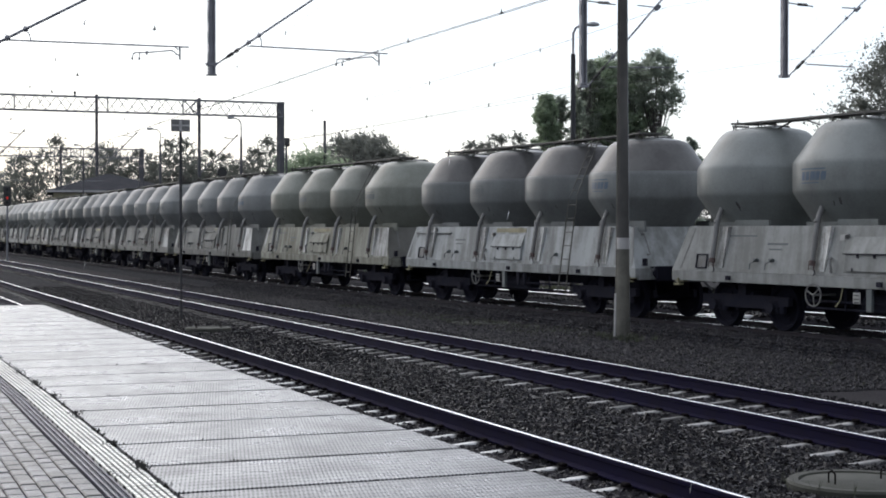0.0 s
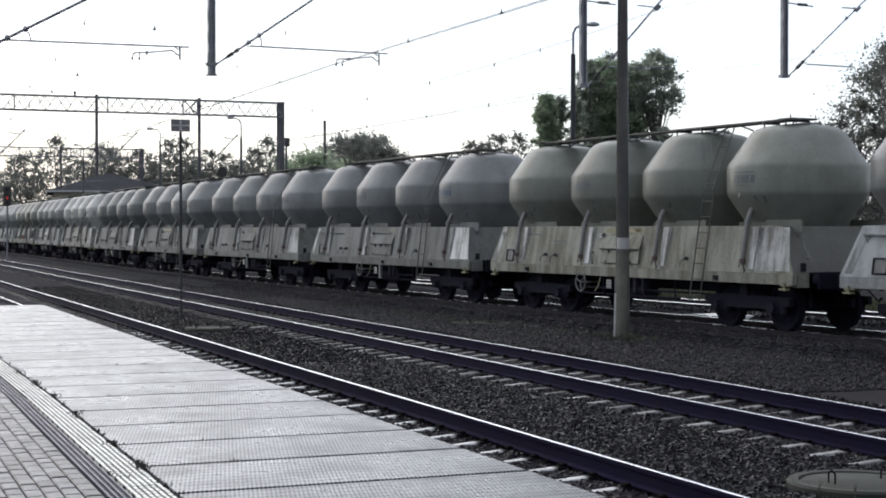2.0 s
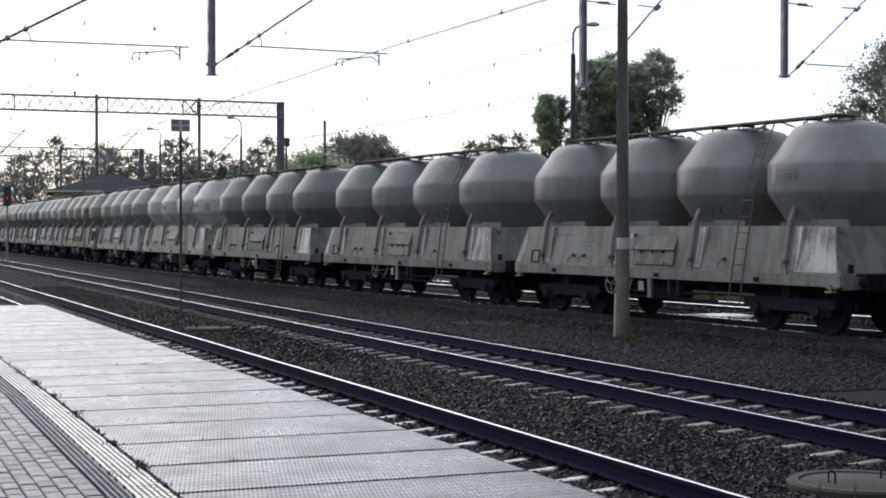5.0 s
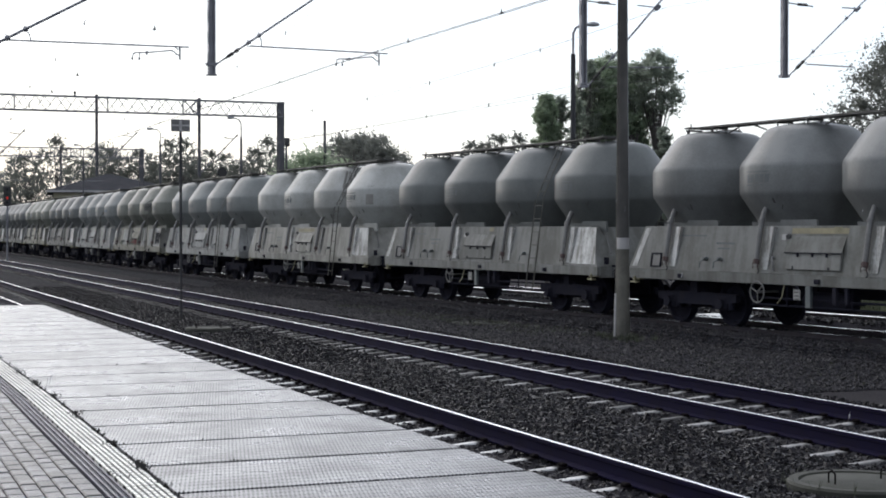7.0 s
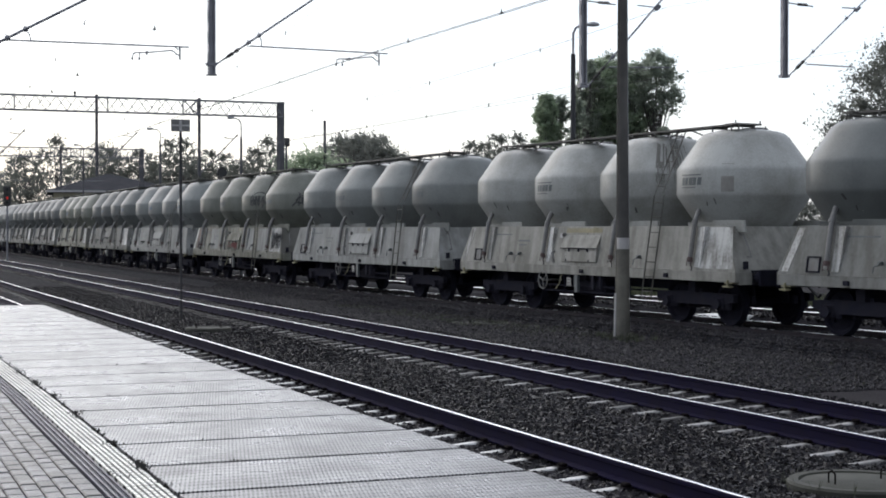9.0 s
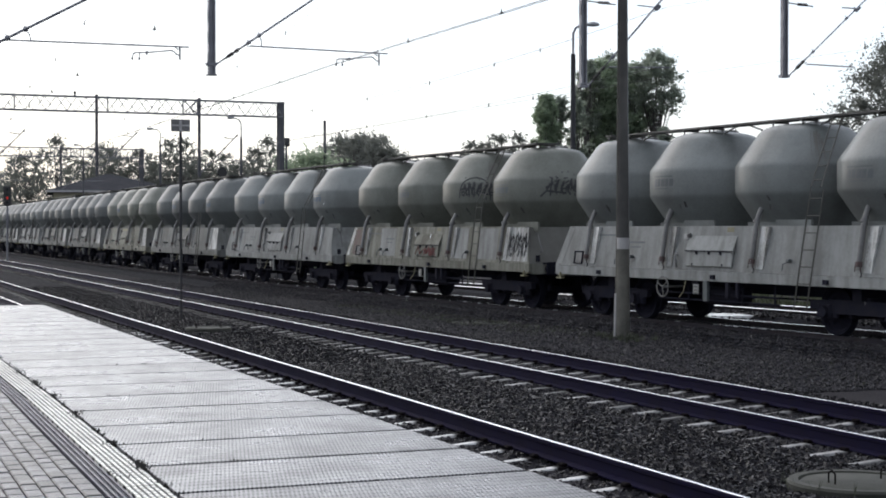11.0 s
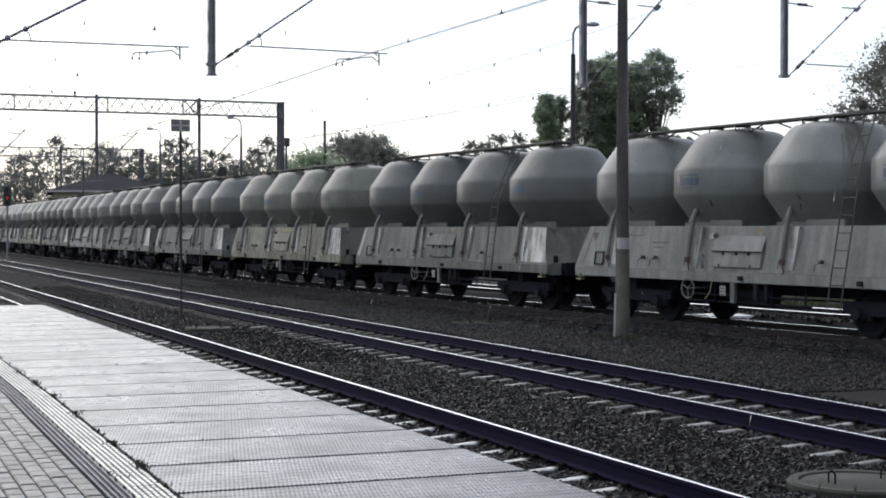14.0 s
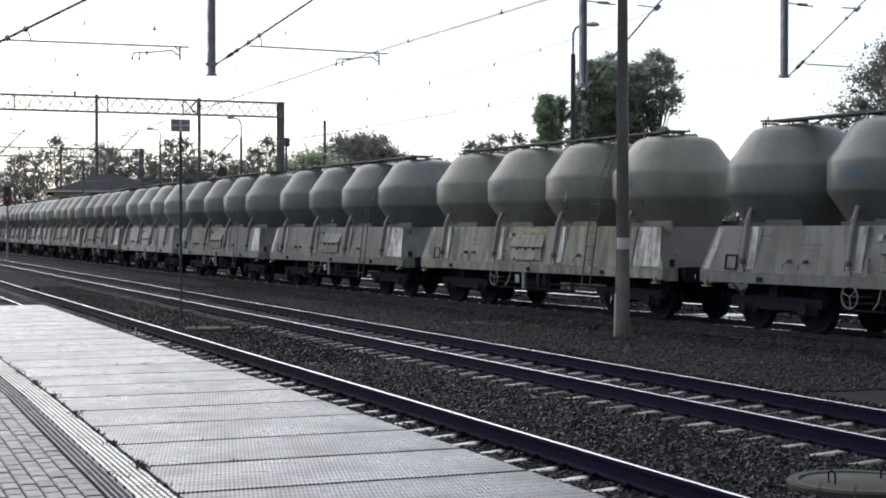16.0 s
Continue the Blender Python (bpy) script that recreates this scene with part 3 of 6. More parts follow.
def bogie(parent, yc):
    f = B()
    for s in (-1, 1):
        x0, x1 = sorted((s * 0.94, s * 1.06))
        for a, b, za, zb, zc, zd in ((-1.35, -0.62, 0.50, 0.66, 0.42, 0.68), (-0.62, 0.62, 0.42, 0.68, 0.42, 0.68), (0.62, 1.35, 0.42, 0.68, 0.50, 0.66)):
            hexa(f, [(x0, yc + a, za), (x1, yc + a, za), (x1, yc + b, zc), (x0, yc + b, zc), (x0, yc + a, zb), (x1, yc + a, zb), (x1, yc + b, zd), (x0, yc + b, zd)])
    box(f, -1.0, 1.0, yc - 0.22, yc + 0.22, 0.46, 0.74)
    box(f, -1.12, 1.12, yc - 0.12, yc + 0.12, 0.68, 0.90)
    for s in (-1, 1):
        for w in (-1, 1):
            box(f, s * 0.55 - 0.05, s * 0.55 + 0.05, yc + w * 1.32 - 0.06, yc + w * 1.32 + 0.06, 0.45, 0.62)
    fr = part("bogie_frame", f, M_UNDER, parent)
    for s in (-1, 1):
        bm = hexa(B(), [(s * 0.42, yc - 1.30, 0.46), (s * 0.46, yc - 1.30, 0.46), (s * 0.46, yc + 1.30, 0.46), (s * 0.42, yc + 1.30, 0.46),
                        (s * 0.42, yc - 1.22, 0.88), (s * 0.46, yc - 1.22, 0.88), (s * 0.46, yc + 1.22, 0.88), (s * 0.42, yc + 1.22, 0.88)], 0.006)
        part("inner_plate", bm, M_UNDER, fr)
    for d in (-0.40, 0.40):
        bm = box(B(), -0.92, 0.92, yc + d - 0.05, yc + d + 0.05, 0.34, 0.50, 0.01)
        box(bm, -0.10, 0.10, yc + d - 0.07, yc + d + 0.07, 0.28, 0.86)
        part("brake_beam", bm, M_UNDER, fr)
    for s in (-1, 1):
        for w in (-0.9, 0.9):
            bm = box(B(), s * 1.0 - 0.09, s * 1.0 + 0.12, yc + w - 0.14, yc + w + 0.14, 0.33, 0.60, 0.03)
            tube(bm, (s * 1.08, yc + w, WHEEL_R), (s * 1.17, yc + w, WHEEL_R), 0.11, n=12)
            part("axle_box", bm, M_UNDER, fr)
            for d in (-0.22, 0.22):
                part("spring", tube(B(), (s * 1.0, yc + w + d, 0.34), (s * 1.0, yc + w + d, 0.60), 0.07, n=10), M_UNDER, fr)
            e = yc + w + (0.52 if w < 0 else -0.52)
            part("brake_shoe", box(B(), s * 0.7535 - 0.05, s * 0.7535 + 0.05, e - 0.05, e + 0.05, 0.32, 0.62, 0.01), M_UNDER, fr)
    return fr


def buffer(parent, x, y, s):
    bm = tube(B(), (x, y, 1.03), (x, y + s * 0.34, 1.03), 0.11, n=14)
    box(bm, x - 0.17, x + 0.17, min(y, y - s * 0.02), max(y, y - s * 0.02), 0.88, 1.18)
    b = part("buffer", bm, M_UNDER, parent, smooth=True)
    part("buffer_head", box(B(), x - 0.27, x + 0.27, *sorted((y + s * 0.34, y + s * 0.39)), 0.86, 1.20, 0.02), M_WHEEL, b, "dark rectangular buffer head")


def wagon(style):
    w = empty("hopper_wagon", "", "wagon", "cement wagons of the train")
    sk = SKIRTS[style]
    # sills
    for s in (-1, 1):
        x0, x1 = sorted((s * (HALF_W - 0.10), s * HALF_W))
        bm = box(B(), x0, x1, -HALF_L, HALF_L, SILL0, SILL1, 0.008)
        part("side_sill", bm, sk, w)
        part("end_sill", box(B(), -HALF_W + 0.103, HALF_W - 0.103, *sorted((s * HALF_L, s * (HALF_L - 0.10))), SILL0 - 0.05, SILL1, 0.008), sk, w)
    bm = B()
    box(bm, -0.28, 0.28, -HALF_L + 0.11, HALF_L - 0.11, 0.82, 1.12)
    for y in (-5.0, -3.0, -1.4, 0.0, 1.4, 3.0, 5.0):
        box(bm, -1.33, 1.33, y - 0.07, y + 0.07, 0.94, 1.10)
    box(bm, -1.34, 1.34, -HALF_L + 0.11, HALF_L - 0.11, 1.105, 1.145)
    hexa(bm, [(-0.24, -2.3, 0.66), (0.24, -2.3, 0.66), (0.24, 2.3, 0.66), (-0.24, 2.3, 0.66), (-0.27, -3.0, 0.83), (0.27, -3.0, 0.83), (0.27, 3.0, 0.83), (-0.27, 3.0, 0.83)])
    bmesh.ops.recalc_face_normals(bm, faces=bm.faces[:])
    part("underframe", bm, M_UNDER, w)
    # sloping skirt of four plates
    t = 0.03
    z0, z1 = SILL1 + 0.003, SKIRT_TOP
    for s in (-1, 1):
        bm = hexa(B(), [(s * (HALF_W - t), -HALF_L, z0), (s * HALF_W, -HALF_L, z0), (s * HALF_W, HALF_L, z0), (s * (HALF_W - t), HALF_L, z0),
                        (s * (TOP_W - t), -TOP_L, z1), (s * TOP_W, -TOP_L, z1), (s * TOP_W, TOP_L, z1), (s * (TOP_W - t), TOP_L, z1)])
        bmesh.ops.recalc_face_normals(bm, faces=bm.faces[:])
        part("side_plate", bm, sk, w)
        bm = hexa(B(), [(-HALF_W + t + 0.003, s * (HALF_L - t), z0), (HALF_W - t - 0.003, s * (HALF_L - t), z0), (HALF_W - t - 0.003, s * (HALF_L - 0.004), z0), (-HALF_W + t + 0.003, s * (HALF_L - 0.004), z0),
                        (-TOP_W + t + 0.003, s * (TOP_L - t), z1 - 0.01), (TOP_W - t - 0.003, s * (TOP_L - t), z1 - 0.01), (TOP_W - t - 0.003, s * (TOP_L - 0.004), z1 - 0.01), (-TOP_W + t + 0.003, s * (TOP_L - 0.004), z1 - 0.01)])
        bmesh.ops.recalc_face_normals(bm, faces=bm.faces[:])
        e = part("end_plate", bm, M_RUSTDIRT if style in ("cream", "drab") else sk, w, "dirty sloping end plate")
        # handle bar on the end
        bm = poly_tube(B(), [(-1.12, s * (HALF_L - 0.02), 1.45), (-1.12, s * (HALF_L + 0.10), 1.45), (-1.05, s * (TOP_L + 0.20), 1.9), (-1.05, s * (TOP_L + 0.10), 1.9)], 0.018, 6)
        part("grab_rail", bm, M_PIPE, e)
        part("lamp_bracket", box(B(), -1.26, -1.16, *sorted((s * HALF_L, s * (HALF_L + 0.05))), 1.2, 1.36), M_UNDER, e)
    # deck that closes the skirt under the tanks, pale to bounce light upwards
    bm = box(B(), -TOP_W + 0.04, TOP_W - 0.04, -TOP_L + 0.04, TOP_L - 0.04, 1.80, 1.83)
    part("deck", bm, sk, w)
    tanks = []
    for i, cy in enumerate(TANK_Y):
        tanks.append(wagon_tank(w, cy, i, style))
        discharge_pipe(w, cy)
        # cement smear beside the pipe
        y = cy - 0.13
        # a folded gusset: flush at the pipe, proud at its other edge, tapering downwards
        ya, yb, yc, yd = y - 0.40, y - 0.08, y - 0.27, y - 0.05
        bm = hexa(B(), [(skirt_x(1.22, -0.002), yc, 1.22), (skirt_x(1.22, 0.02), yc, 1.22), (skirt_x(1.22, 0.004), yd, 1.22), (skirt_x(1.22, -0.002), yd, 1.22),
                        (skirt_x(2.06, -0.002), ya, 2.06), (skirt_x(2.06, 0.09), ya, 2.06), (skirt_x(2.06, 0.004), yb, 2.06), (skirt_x(2.06, -0.002), yb, 2.06)])
        bmesh.ops.recalc_face_normals(bm, faces=bm.faces[:])
        part("gusset", bm, M_CHUTE, w, "pale cement-washed stiffening gusset")
    bm = skirt_plate(B(), -HALF_L + 0.10, -4.72, 1.20, 2.05, 0.003, 0.004, lean=0.14, taper=0.0)
    bmesh.ops.recalc_face_normals(bm, faces=bm.faces[:])
    part("corner_panel", bm, M_CHUTE if style in ("grey", "cream", "drab", "white", "ash") else sk, w, "pale cement-washed corner panel")
    bm = skirt_plate(B(), HALF_L - 0.30, HALF_L - 0.12, 1.20, 2.04, 0.003, 0.004, lean=-0.38, taper=0.0)
    bmesh.ops.recalc_face_normals(bm, faces=bm.faces[:])
    part("corner_panel", bm, M_CHUTE if style in ("grey", "cream", "drab", "white", "ash") else sk, w, "pale cement-washed corner panel")
    # tool box
    ya, yb = -0.82, 0.70
    bm = hexa(B(), [(skirt_x(1.24, 0.05), ya, 1.24), (skirt_x(1.24), ya, 1.24), (skirt_x(1.24), yb, 1.24), (skirt_x(1.24, 0.05), yb, 1.24),
                    (skirt_x(1.58, 0.06), ya, 1.58), (skirt_x(1.88), ya, 1.88), (skirt_x(1.88), yb, 1.88), (skirt_x(1.58, 0.06), yb, 1.58)], 0.01)
    tb = part("tool_box", bm, sk, w)
    ya, yb = ya - 0.03, yb + 0.03
    bm = hexa(B(), [(skirt_x(1.56, 0.075), ya, 1.56), (skirt_x(1.89, -0.01), ya, 1.885), (skirt_x(1.89, -0.01), yb, 1.885), (skirt_x(1.56, 0.075), yb, 1.56),
                    (skirt_x(1.56, 0.075), ya, 1.58), (skirt_x(1.89, -0.01), ya, 1.905), (skirt_x(1.89, -0.01), yb, 1.905), (skirt_x(1.56, 0.075), yb, 1.58)])
    lid = part("lid", bm, sk, tb)
    # dark bar in place of the shade below the lid's edge
    part("lid_edge", box(B(), skirt_x(1.56, 0.092), skirt_x(1.56, 0.077), ya, yb, 1.548, 1.566), M_UNDER, lid, "dark bar standing for the shade under the lid edge")
    for y in (-0.45, -0.06, 0.36):
        part("latch", box(B(), skirt_x(1.52, 0.088), skirt_x(1.52, 0.060), y - 0.02, y + 0.02, 1.485, 1.546), M_UNDER, lid)
    for y in (-0.52, 0.48):
        part("hinge", box(B(), skirt_x(1.27, 0.062), skirt_x(1.27, 0.048), y - 0.015, y + 0.015, 1.245, 1.30), M_UNDER, tb)
    # far-end hatch frame
    bm = B()
    for a, b, c, d in ((4.78, 5.14, 1.20, 1.225), (4.78, 5.14, 1.475, 1.50), (4.78, 4.805, 1.225, 1.475), (5.115, 5.14, 1.225, 1.475)):
        skirt_plate(bm, a, b, c, d, 0.002, 0.03)
    hf = part("card_holder", bm, M_UNDER, w, "dark framed card holder")
    bm = skirt_plate(B(), 4.81, 5.11, 1.23, 1.47, 0.002, 0.008)
    part("card", bm, M_PIPE, hf)
    # valves
    for y in (3.20, 2.74, -2.55):
        v = part("valve", tube(B(), (skirt_x(1.40, -0.02), y, 1.40), (skirt_x(1.40, 0.09), y, 1.40), 0.038, n=10), M_FADED, w, "small grey cock with a lever")
        part("lever", poly_tube(B(), [(skirt_x(1.40, 0.085), y - 0.07, 1.44), (skirt_x(1.36, 0.10), y + 0.02, 1.36), (skirt_x(1.34, 0.10), y + 0.10, 1.34), (skirt_x(1.22, 0.09), y + 0.12, 1.22)], 0.012, 6), M_FADED, v)
    part("drain_cock", poly_tube(B(), [(skirt_x(1.48, 0.02), 1.10, 1.48), (skirt_x(1.44, 0.09), 1.07, 1.44), (skirt_x(1.32, 0.08), 1.02, 1.32), (skirt_x(1.2, 0.05), 1.02, 1.2)], 0.028, 6), M_PIPE, w, "bent drain cock")
    part("eye_plate", tube(B(), (skirt_x(1.89, 0.0), 0.74, 1.89), (skirt_x(1.89, 0.06), 0.70, 1.87), 0.045, n=8), M_PIPE, w)
    for y in (4.05, -0.2, -3.6):
        part("step_bracket", box(B(), -HALF_W - 0.05, -HALF_W - 0.002, y - 0.06, y + 0.06, 0.98, 1.07), M_UNDER, w)
    # painted data panel and bars
    bm = skirt_plate(B(), 3.3, 4.35, 1.86, 1.89, 0.002, 0.004)
    part("lettering", bm, M_FADED, w, "unreadable dark line of writing")
    bm = skirt_plate(B(), 2.35, 2.95, 1.70, 1.74, 0.002, 0.004)
    skirt_plate(bm, 2.5, 2.9, 1.60, 1.63, 0.002, 0.004)
    part("lettering", bm, M_FADED, w, "unreadable small lines of writing")
    bm = skirt_plate(B(), -0.72, -0.5, 1.95, 2.05, 0.002, 0.004)
    part("marking", bm, M_YELLOW, w, "worn yellow paint mark")
    part("label_card", skirt_plate(B(), 0.80, 0.93, 1.80, 1.91, 0.006, 0.012), M_PLACARD, w, "small white label card")
    # ladder to the roof, two lengths
    ladder(w, "ladder", (-1.58, -3.02, 0.50), (-1.47, -3.36, 2.74), 0.36, 7, M_LADDER, 0.017)
    ladder(w, "upper_ladder", (-1.36, -3.20, 2.80), (-0.48, -2.80, 4.16), 0.28, 5, M_LADDER, 0.015)
    # walkway on the roof
    bm = B()
    for x in (-0.52, -0.30):
        box(bm, x, x + 0.19, -4.55, 4.75, 4.190, 4.228)
    wk = part("walkway", bm, M_WALK, w, "long grating walkway along the tank tops")
    for cy in TANK_Y:
        for d in (-0.45, 0.45):
            bm = box(B(), -0.52, -0.10, cy + d - 0.02, cy + d + 0.02, 4.150, 4.188)
            for x in (-0.49, -0.15):
                tube(bm, (x, cy + d, 4.04), (x, cy + d, 4.15), 0.018, n=6)
            part("support", bm, M_WALK, wk)
    for y in (-2.87, 0.15, 3.15):
        bm = poly_tube(B(), [(-0.42, y - 0.62, 4.05), (-0.42, y - 0.22, 4.17), (-0.42, y + 0.22, 4.17), (-0.42, y + 0.62, 4.05)], 0.018, 6)
        part("truss_rod", bm, M_WALK, wk)
    for y0, y1 in ((-4.95, -4.56), (4.76, 5.0)):
        bm = box(B(), -0.66, 0.02, y0, y1, 4.190, 4.226)
        for x in (-0.62, -0.02):
            tube(bm, (x, (y0 + y1) / 2, 4.0), (x, (y0 + y1) / 2, 4.19), 0.018, n=6)
        for x in (-0.64, 0.0):
            tube(bm, (x, y0 + 0.03, 4.226), (x, y0 + 0.03, 4.29), 0.014, n=6)
        part("end_step", bm, M_WALK, wk)
    # brake gear
    bm = B()
    n = 18
    yc = 1.46
    pts = [(-1.53, yc + 0.21 * math.cos(2 * math.pi * k / n), 0.78 + 0.21 * math.sin(2 * math.pi * k / n)) for k in range(n + 1)]
    poly_tube(bm, pts, 0.016, 6)
    for k in range(3):
        a = 2.094 * k + 0.4
        tube(bm, (-1.53, yc, 0.78), (-1.53, yc + 0.2 * math.cos(a), 0.78 + 0.2 * math.sin(a)), 0.013, n=6)
    tube(bm, (-1.53, yc, 0.78), (-1.0, yc, 0.78), 0.025, n=8)
    part("handbrake_wheel", bm, M_PIPE, w, "grey spoked handbrake wheel")
    bm = tube(B(), (-0.95, -0.6, 0.62), (-0.95, 0.6, 0.62), 0.19, n=16)
    tube(bm, (-0.95, -0.9, 0.62), (-0.95, -0.6, 0.62), 0.03, n=8)
    for y in (-0.4, 0.4):
        box(bm, -0.98, -0.92, y - 0.03, y + 0.03, 0.78, 0.95)
    part("air_tank", bm, M_UNDER, w, smooth=True)
    bm = B()
    for x, z in ((-1.25, 0.66), (-1.2, 0.52), (0.4, 0.55)):
        tube(bm, (x, -2.0, z), (x, 2.0, z), 0.022, n=6)
    for y in (-1.9, -0.9, 0.9, 1.9):
        tube(bm, (-1.25, y, 0.50), (-1.25, y, 0.95), 0.02, n=6)
    part("brake_rod", bm, M_UNDER, w)
    for y, z0, wd in ((0.10, 0.52, 0.07), (-0.62, 0.60, 0.05), (-0.94, 0.62, 0.035)):
        part("hanger", box(B(), -1.44, -1.37, y - wd, y + wd, z0, SILL0 - 0.002, 0.006), M_FADED if y > 0 else M_UNDER, w, "grey hanger below the sill")
    bm = box(B(), -1.44, -1.425, 0.32, 0.50, 0.66, 0.86)
    pl = part("brake_placard", bm, M_PLACARD, w, "white placard with dark bars")
    bm = B()
    for z in (0.66, 0.72, 0.79):
        box(bm, -1.448, -1.4405, 0.35, 0.47, z + 0.01, z + 0.03)
    part("writing_bar", bm, M_GRAFF, pl)
    part("placard_hanger", box(B(), -1.43, -1.41, 0.38, 0.44, 0.86, 0.95), M_UNDER, pl)
    part("changeover_lever", poly_tube(B(), [(-1.40, 0.80, 0.95), (-1.47, 0.80, 0.70), (-1.53, 0.86, 0.58)], 0.013, 6), M_YELLOW, w, "yellow changeover lever")
    for s in (-1, 1):
        bogie(w, s * 4.05)
        for x in (-0.875, 0.875):
            buffer(w, x, s * HALF_L, s)
        bm = box(B(), -0.06, 0.06, *sorted((s * HALF_L, s * (HALF_L + 0.30))), 0.96, 1.08)
        poly_tube(bm, [(0, s * (HALF_L + 0.28), 1.0), (0, s * (HALF_L + 0.42), 0.86), (0, s * (HALF_L + 0.5), 0.98)], 0.035, 8)
        part("coupling_hook", bm, M_UNDER, w)
        part("air_hose", poly_tube(B(), [(0.35, s * HALF_L, 0.9), (0.35, s * (HALF_L + 0.2), 0.75), (0.35, s * (HALF_L + 0.4), 0.62), (0.33, s * (HALF_L + 0.5), 0.7)], 0.03, 8), M_BLACK, w)
        bm = box(B(), -HALF_W + 0.01, -HALF_W + 0.13, *sorted((s * (HALF_L - 0.10), s * (HALF_L - 0.38))), SILL0 - 0.03, SILL0 - 0.002)
        tube(bm, (-HALF_W - 0.01, s * (HALF_L - 0.24), SILL0 + 0.05), (-HALF_W - 0.01, s * (HALF_L - 0.24), SILL0 - 0.10), 0.025, n=8)
        box(bm, -HALF_W - 0.06, -HALF_W + 0.06, *sorted((s * (HALF_L - 0.14), s * (HALF_L - 0.34))), SILL0 - 0.10, SILL0 - 0.065)
        part("rope_hook", bm, M_YELLOW, w, "worn yellow rope hook")
    for y in WHEEL_Y:
        wheelset(w, y)
    return w, tanks


# ---- ground: one sheet to the horizon ----
def ground_sheet():
    bm = B()
    xs = [-1500, -300, -60, -12, 3.0, 12, 16, 20, 24, 28, 34, 60, 150, 400, 1500]
    ys = [-1500, -300, -60, -10] + [k * 4.0 for k in range(0, 30)] + [140, 200, 400, 1500, 3000]
    vs = [[bm.verts.new((x, y, -0.30 + 0.02 * noise.noise((x * 0.3, y * 0.3, 0)) if abs(x) < 100 else -0.30)) for x in xs] for y in ys]
    for a, b in zip(vs[:-1], vs[1:]):
        for i in range(len(xs) - 1):
            bm.faces.new((a[i], a[i + 1], b[i + 1], b[i]))
    return tagged(part("ground", bm, M_GRAVEL), "dark wet gravel yard ground beside the tracks", "ground", kind="structure")


ground_sheet()


def ballast_bed(name, xf, half, ys, top, mat):
    """A raised bed of ballast with sloping shoulders."""
    bm = B()
    rows = []
    for y in ys:
        x = xf(y)
        row = []
        for o, z in ((-half - 0.35, -0.31), (-half, top), (-half * 0.5, top + 0.01), (0, top - 0.02), (half * 0.5, top + 0.01), (half, top), (half + 0.35, -0.31)):
            row.append(bm.verts.new((x + o, y, z + 0.012 * noise.noise((x + o, y * 1.7, 3)))))
        rows.append(row)
    for a, b in zip(rows[:-1], rows[1:]):
        for i in range(len(a) - 1):
            bm.faces.new((a[i], a[i + 1], b[i + 1], b[i]))
    return tagged(part(name, bm, mat), "dark wet crushed-stone ballast bed under the track", "ballast", kind="structure")


YS = [-30 + k * 1.0 for k in range(0, 150)] + [130, 150, 200, 300, 400]
YS3 = [-200 + k * 5 for k in range(0, 35)] + [-25 + k * 1.0 for k in range(0, 110)] + [90, 120, 160, 200, 300, 415]
ballast_bed("ballast_bed", lambda y: (T1X + T2X) / 2, 4.1, YS, -0.206, M_BALLAST)
ballast_bed("ballast_bed", lambda y: t3_point(y)[0], 1.75, YS3, -0.115, M_BED_YARD)
ballast_bed("ballast_bed", lambda y: t3_point(y)[0] + T4_OFF, 1.75, YS3, -0.12, M_BED_YARD)


# ---- tracks ----
def sleeper_mesh(mat):
    """A concrete sleeper: level rail seats, top falling towards the ends and the middle."""
    bm = B()
    rings = []
    for x, z, h in ((-1.30, -0.197, 0.040), (-0.93, -0.174, 0.050), (-0.58, -0.172, 0.052), (-0.20, -0.200, 0.044), (0.20, -0.200, 0.044), (0.58, -0.172, 0.052), (0.93, -0.174, 0.050), (1.30, -0.197, 0.040)):
        rings.append([bm.verts.new(q) for q in ((x, -h - 0.05, -0.40), (x, -h, z - 0.006), (x, -h + 0.006, z), (x, h - 0.006, z), (x, h, z - 0.006), (x, h + 0.05, -0.40))])
    for p, q in zip(rings[:-1], rings[1:]):
        for i in range(6):
            bm.faces.new((p[i], p[(i + 1) % 6], q[(i + 1) % 6], q[i]))
    bm.faces.new(rings[0][::-1])
    bm.faces.new(rings[-1])
    bmesh.ops.recalc_face_normals(bm, faces=bm.faces[:])
    me = bpy.data.meshes.new("sleeper")
    bm.to_mesh(me)
    bm.free()
    me.materials.append(mat)
    return me


def clip_mesh():
    bm = B()
    for r in (-GAUGE, GAUGE):
        for s in (-1, 1):
            box(bm, r + s * 0.11 - 0.03, r + s * 0.11 + 0.03, -0.05, 0.05, -0.175, -0.14, 0.01)
    me = bpy.data.meshes.new("rail_clip")
    bm.to_mesh(me)
    bm.free()
    me.materials.append(M_FAST)
    return me


YARD_HEAD = [(-0.036, -0.016), (0.036, -0.016), (0.040, -0.010), (0.028, -0.0012), (0.012, 0.0), (-0.012, 0.0), (-0.028, -0.0012), (-0.040, -0.010)]


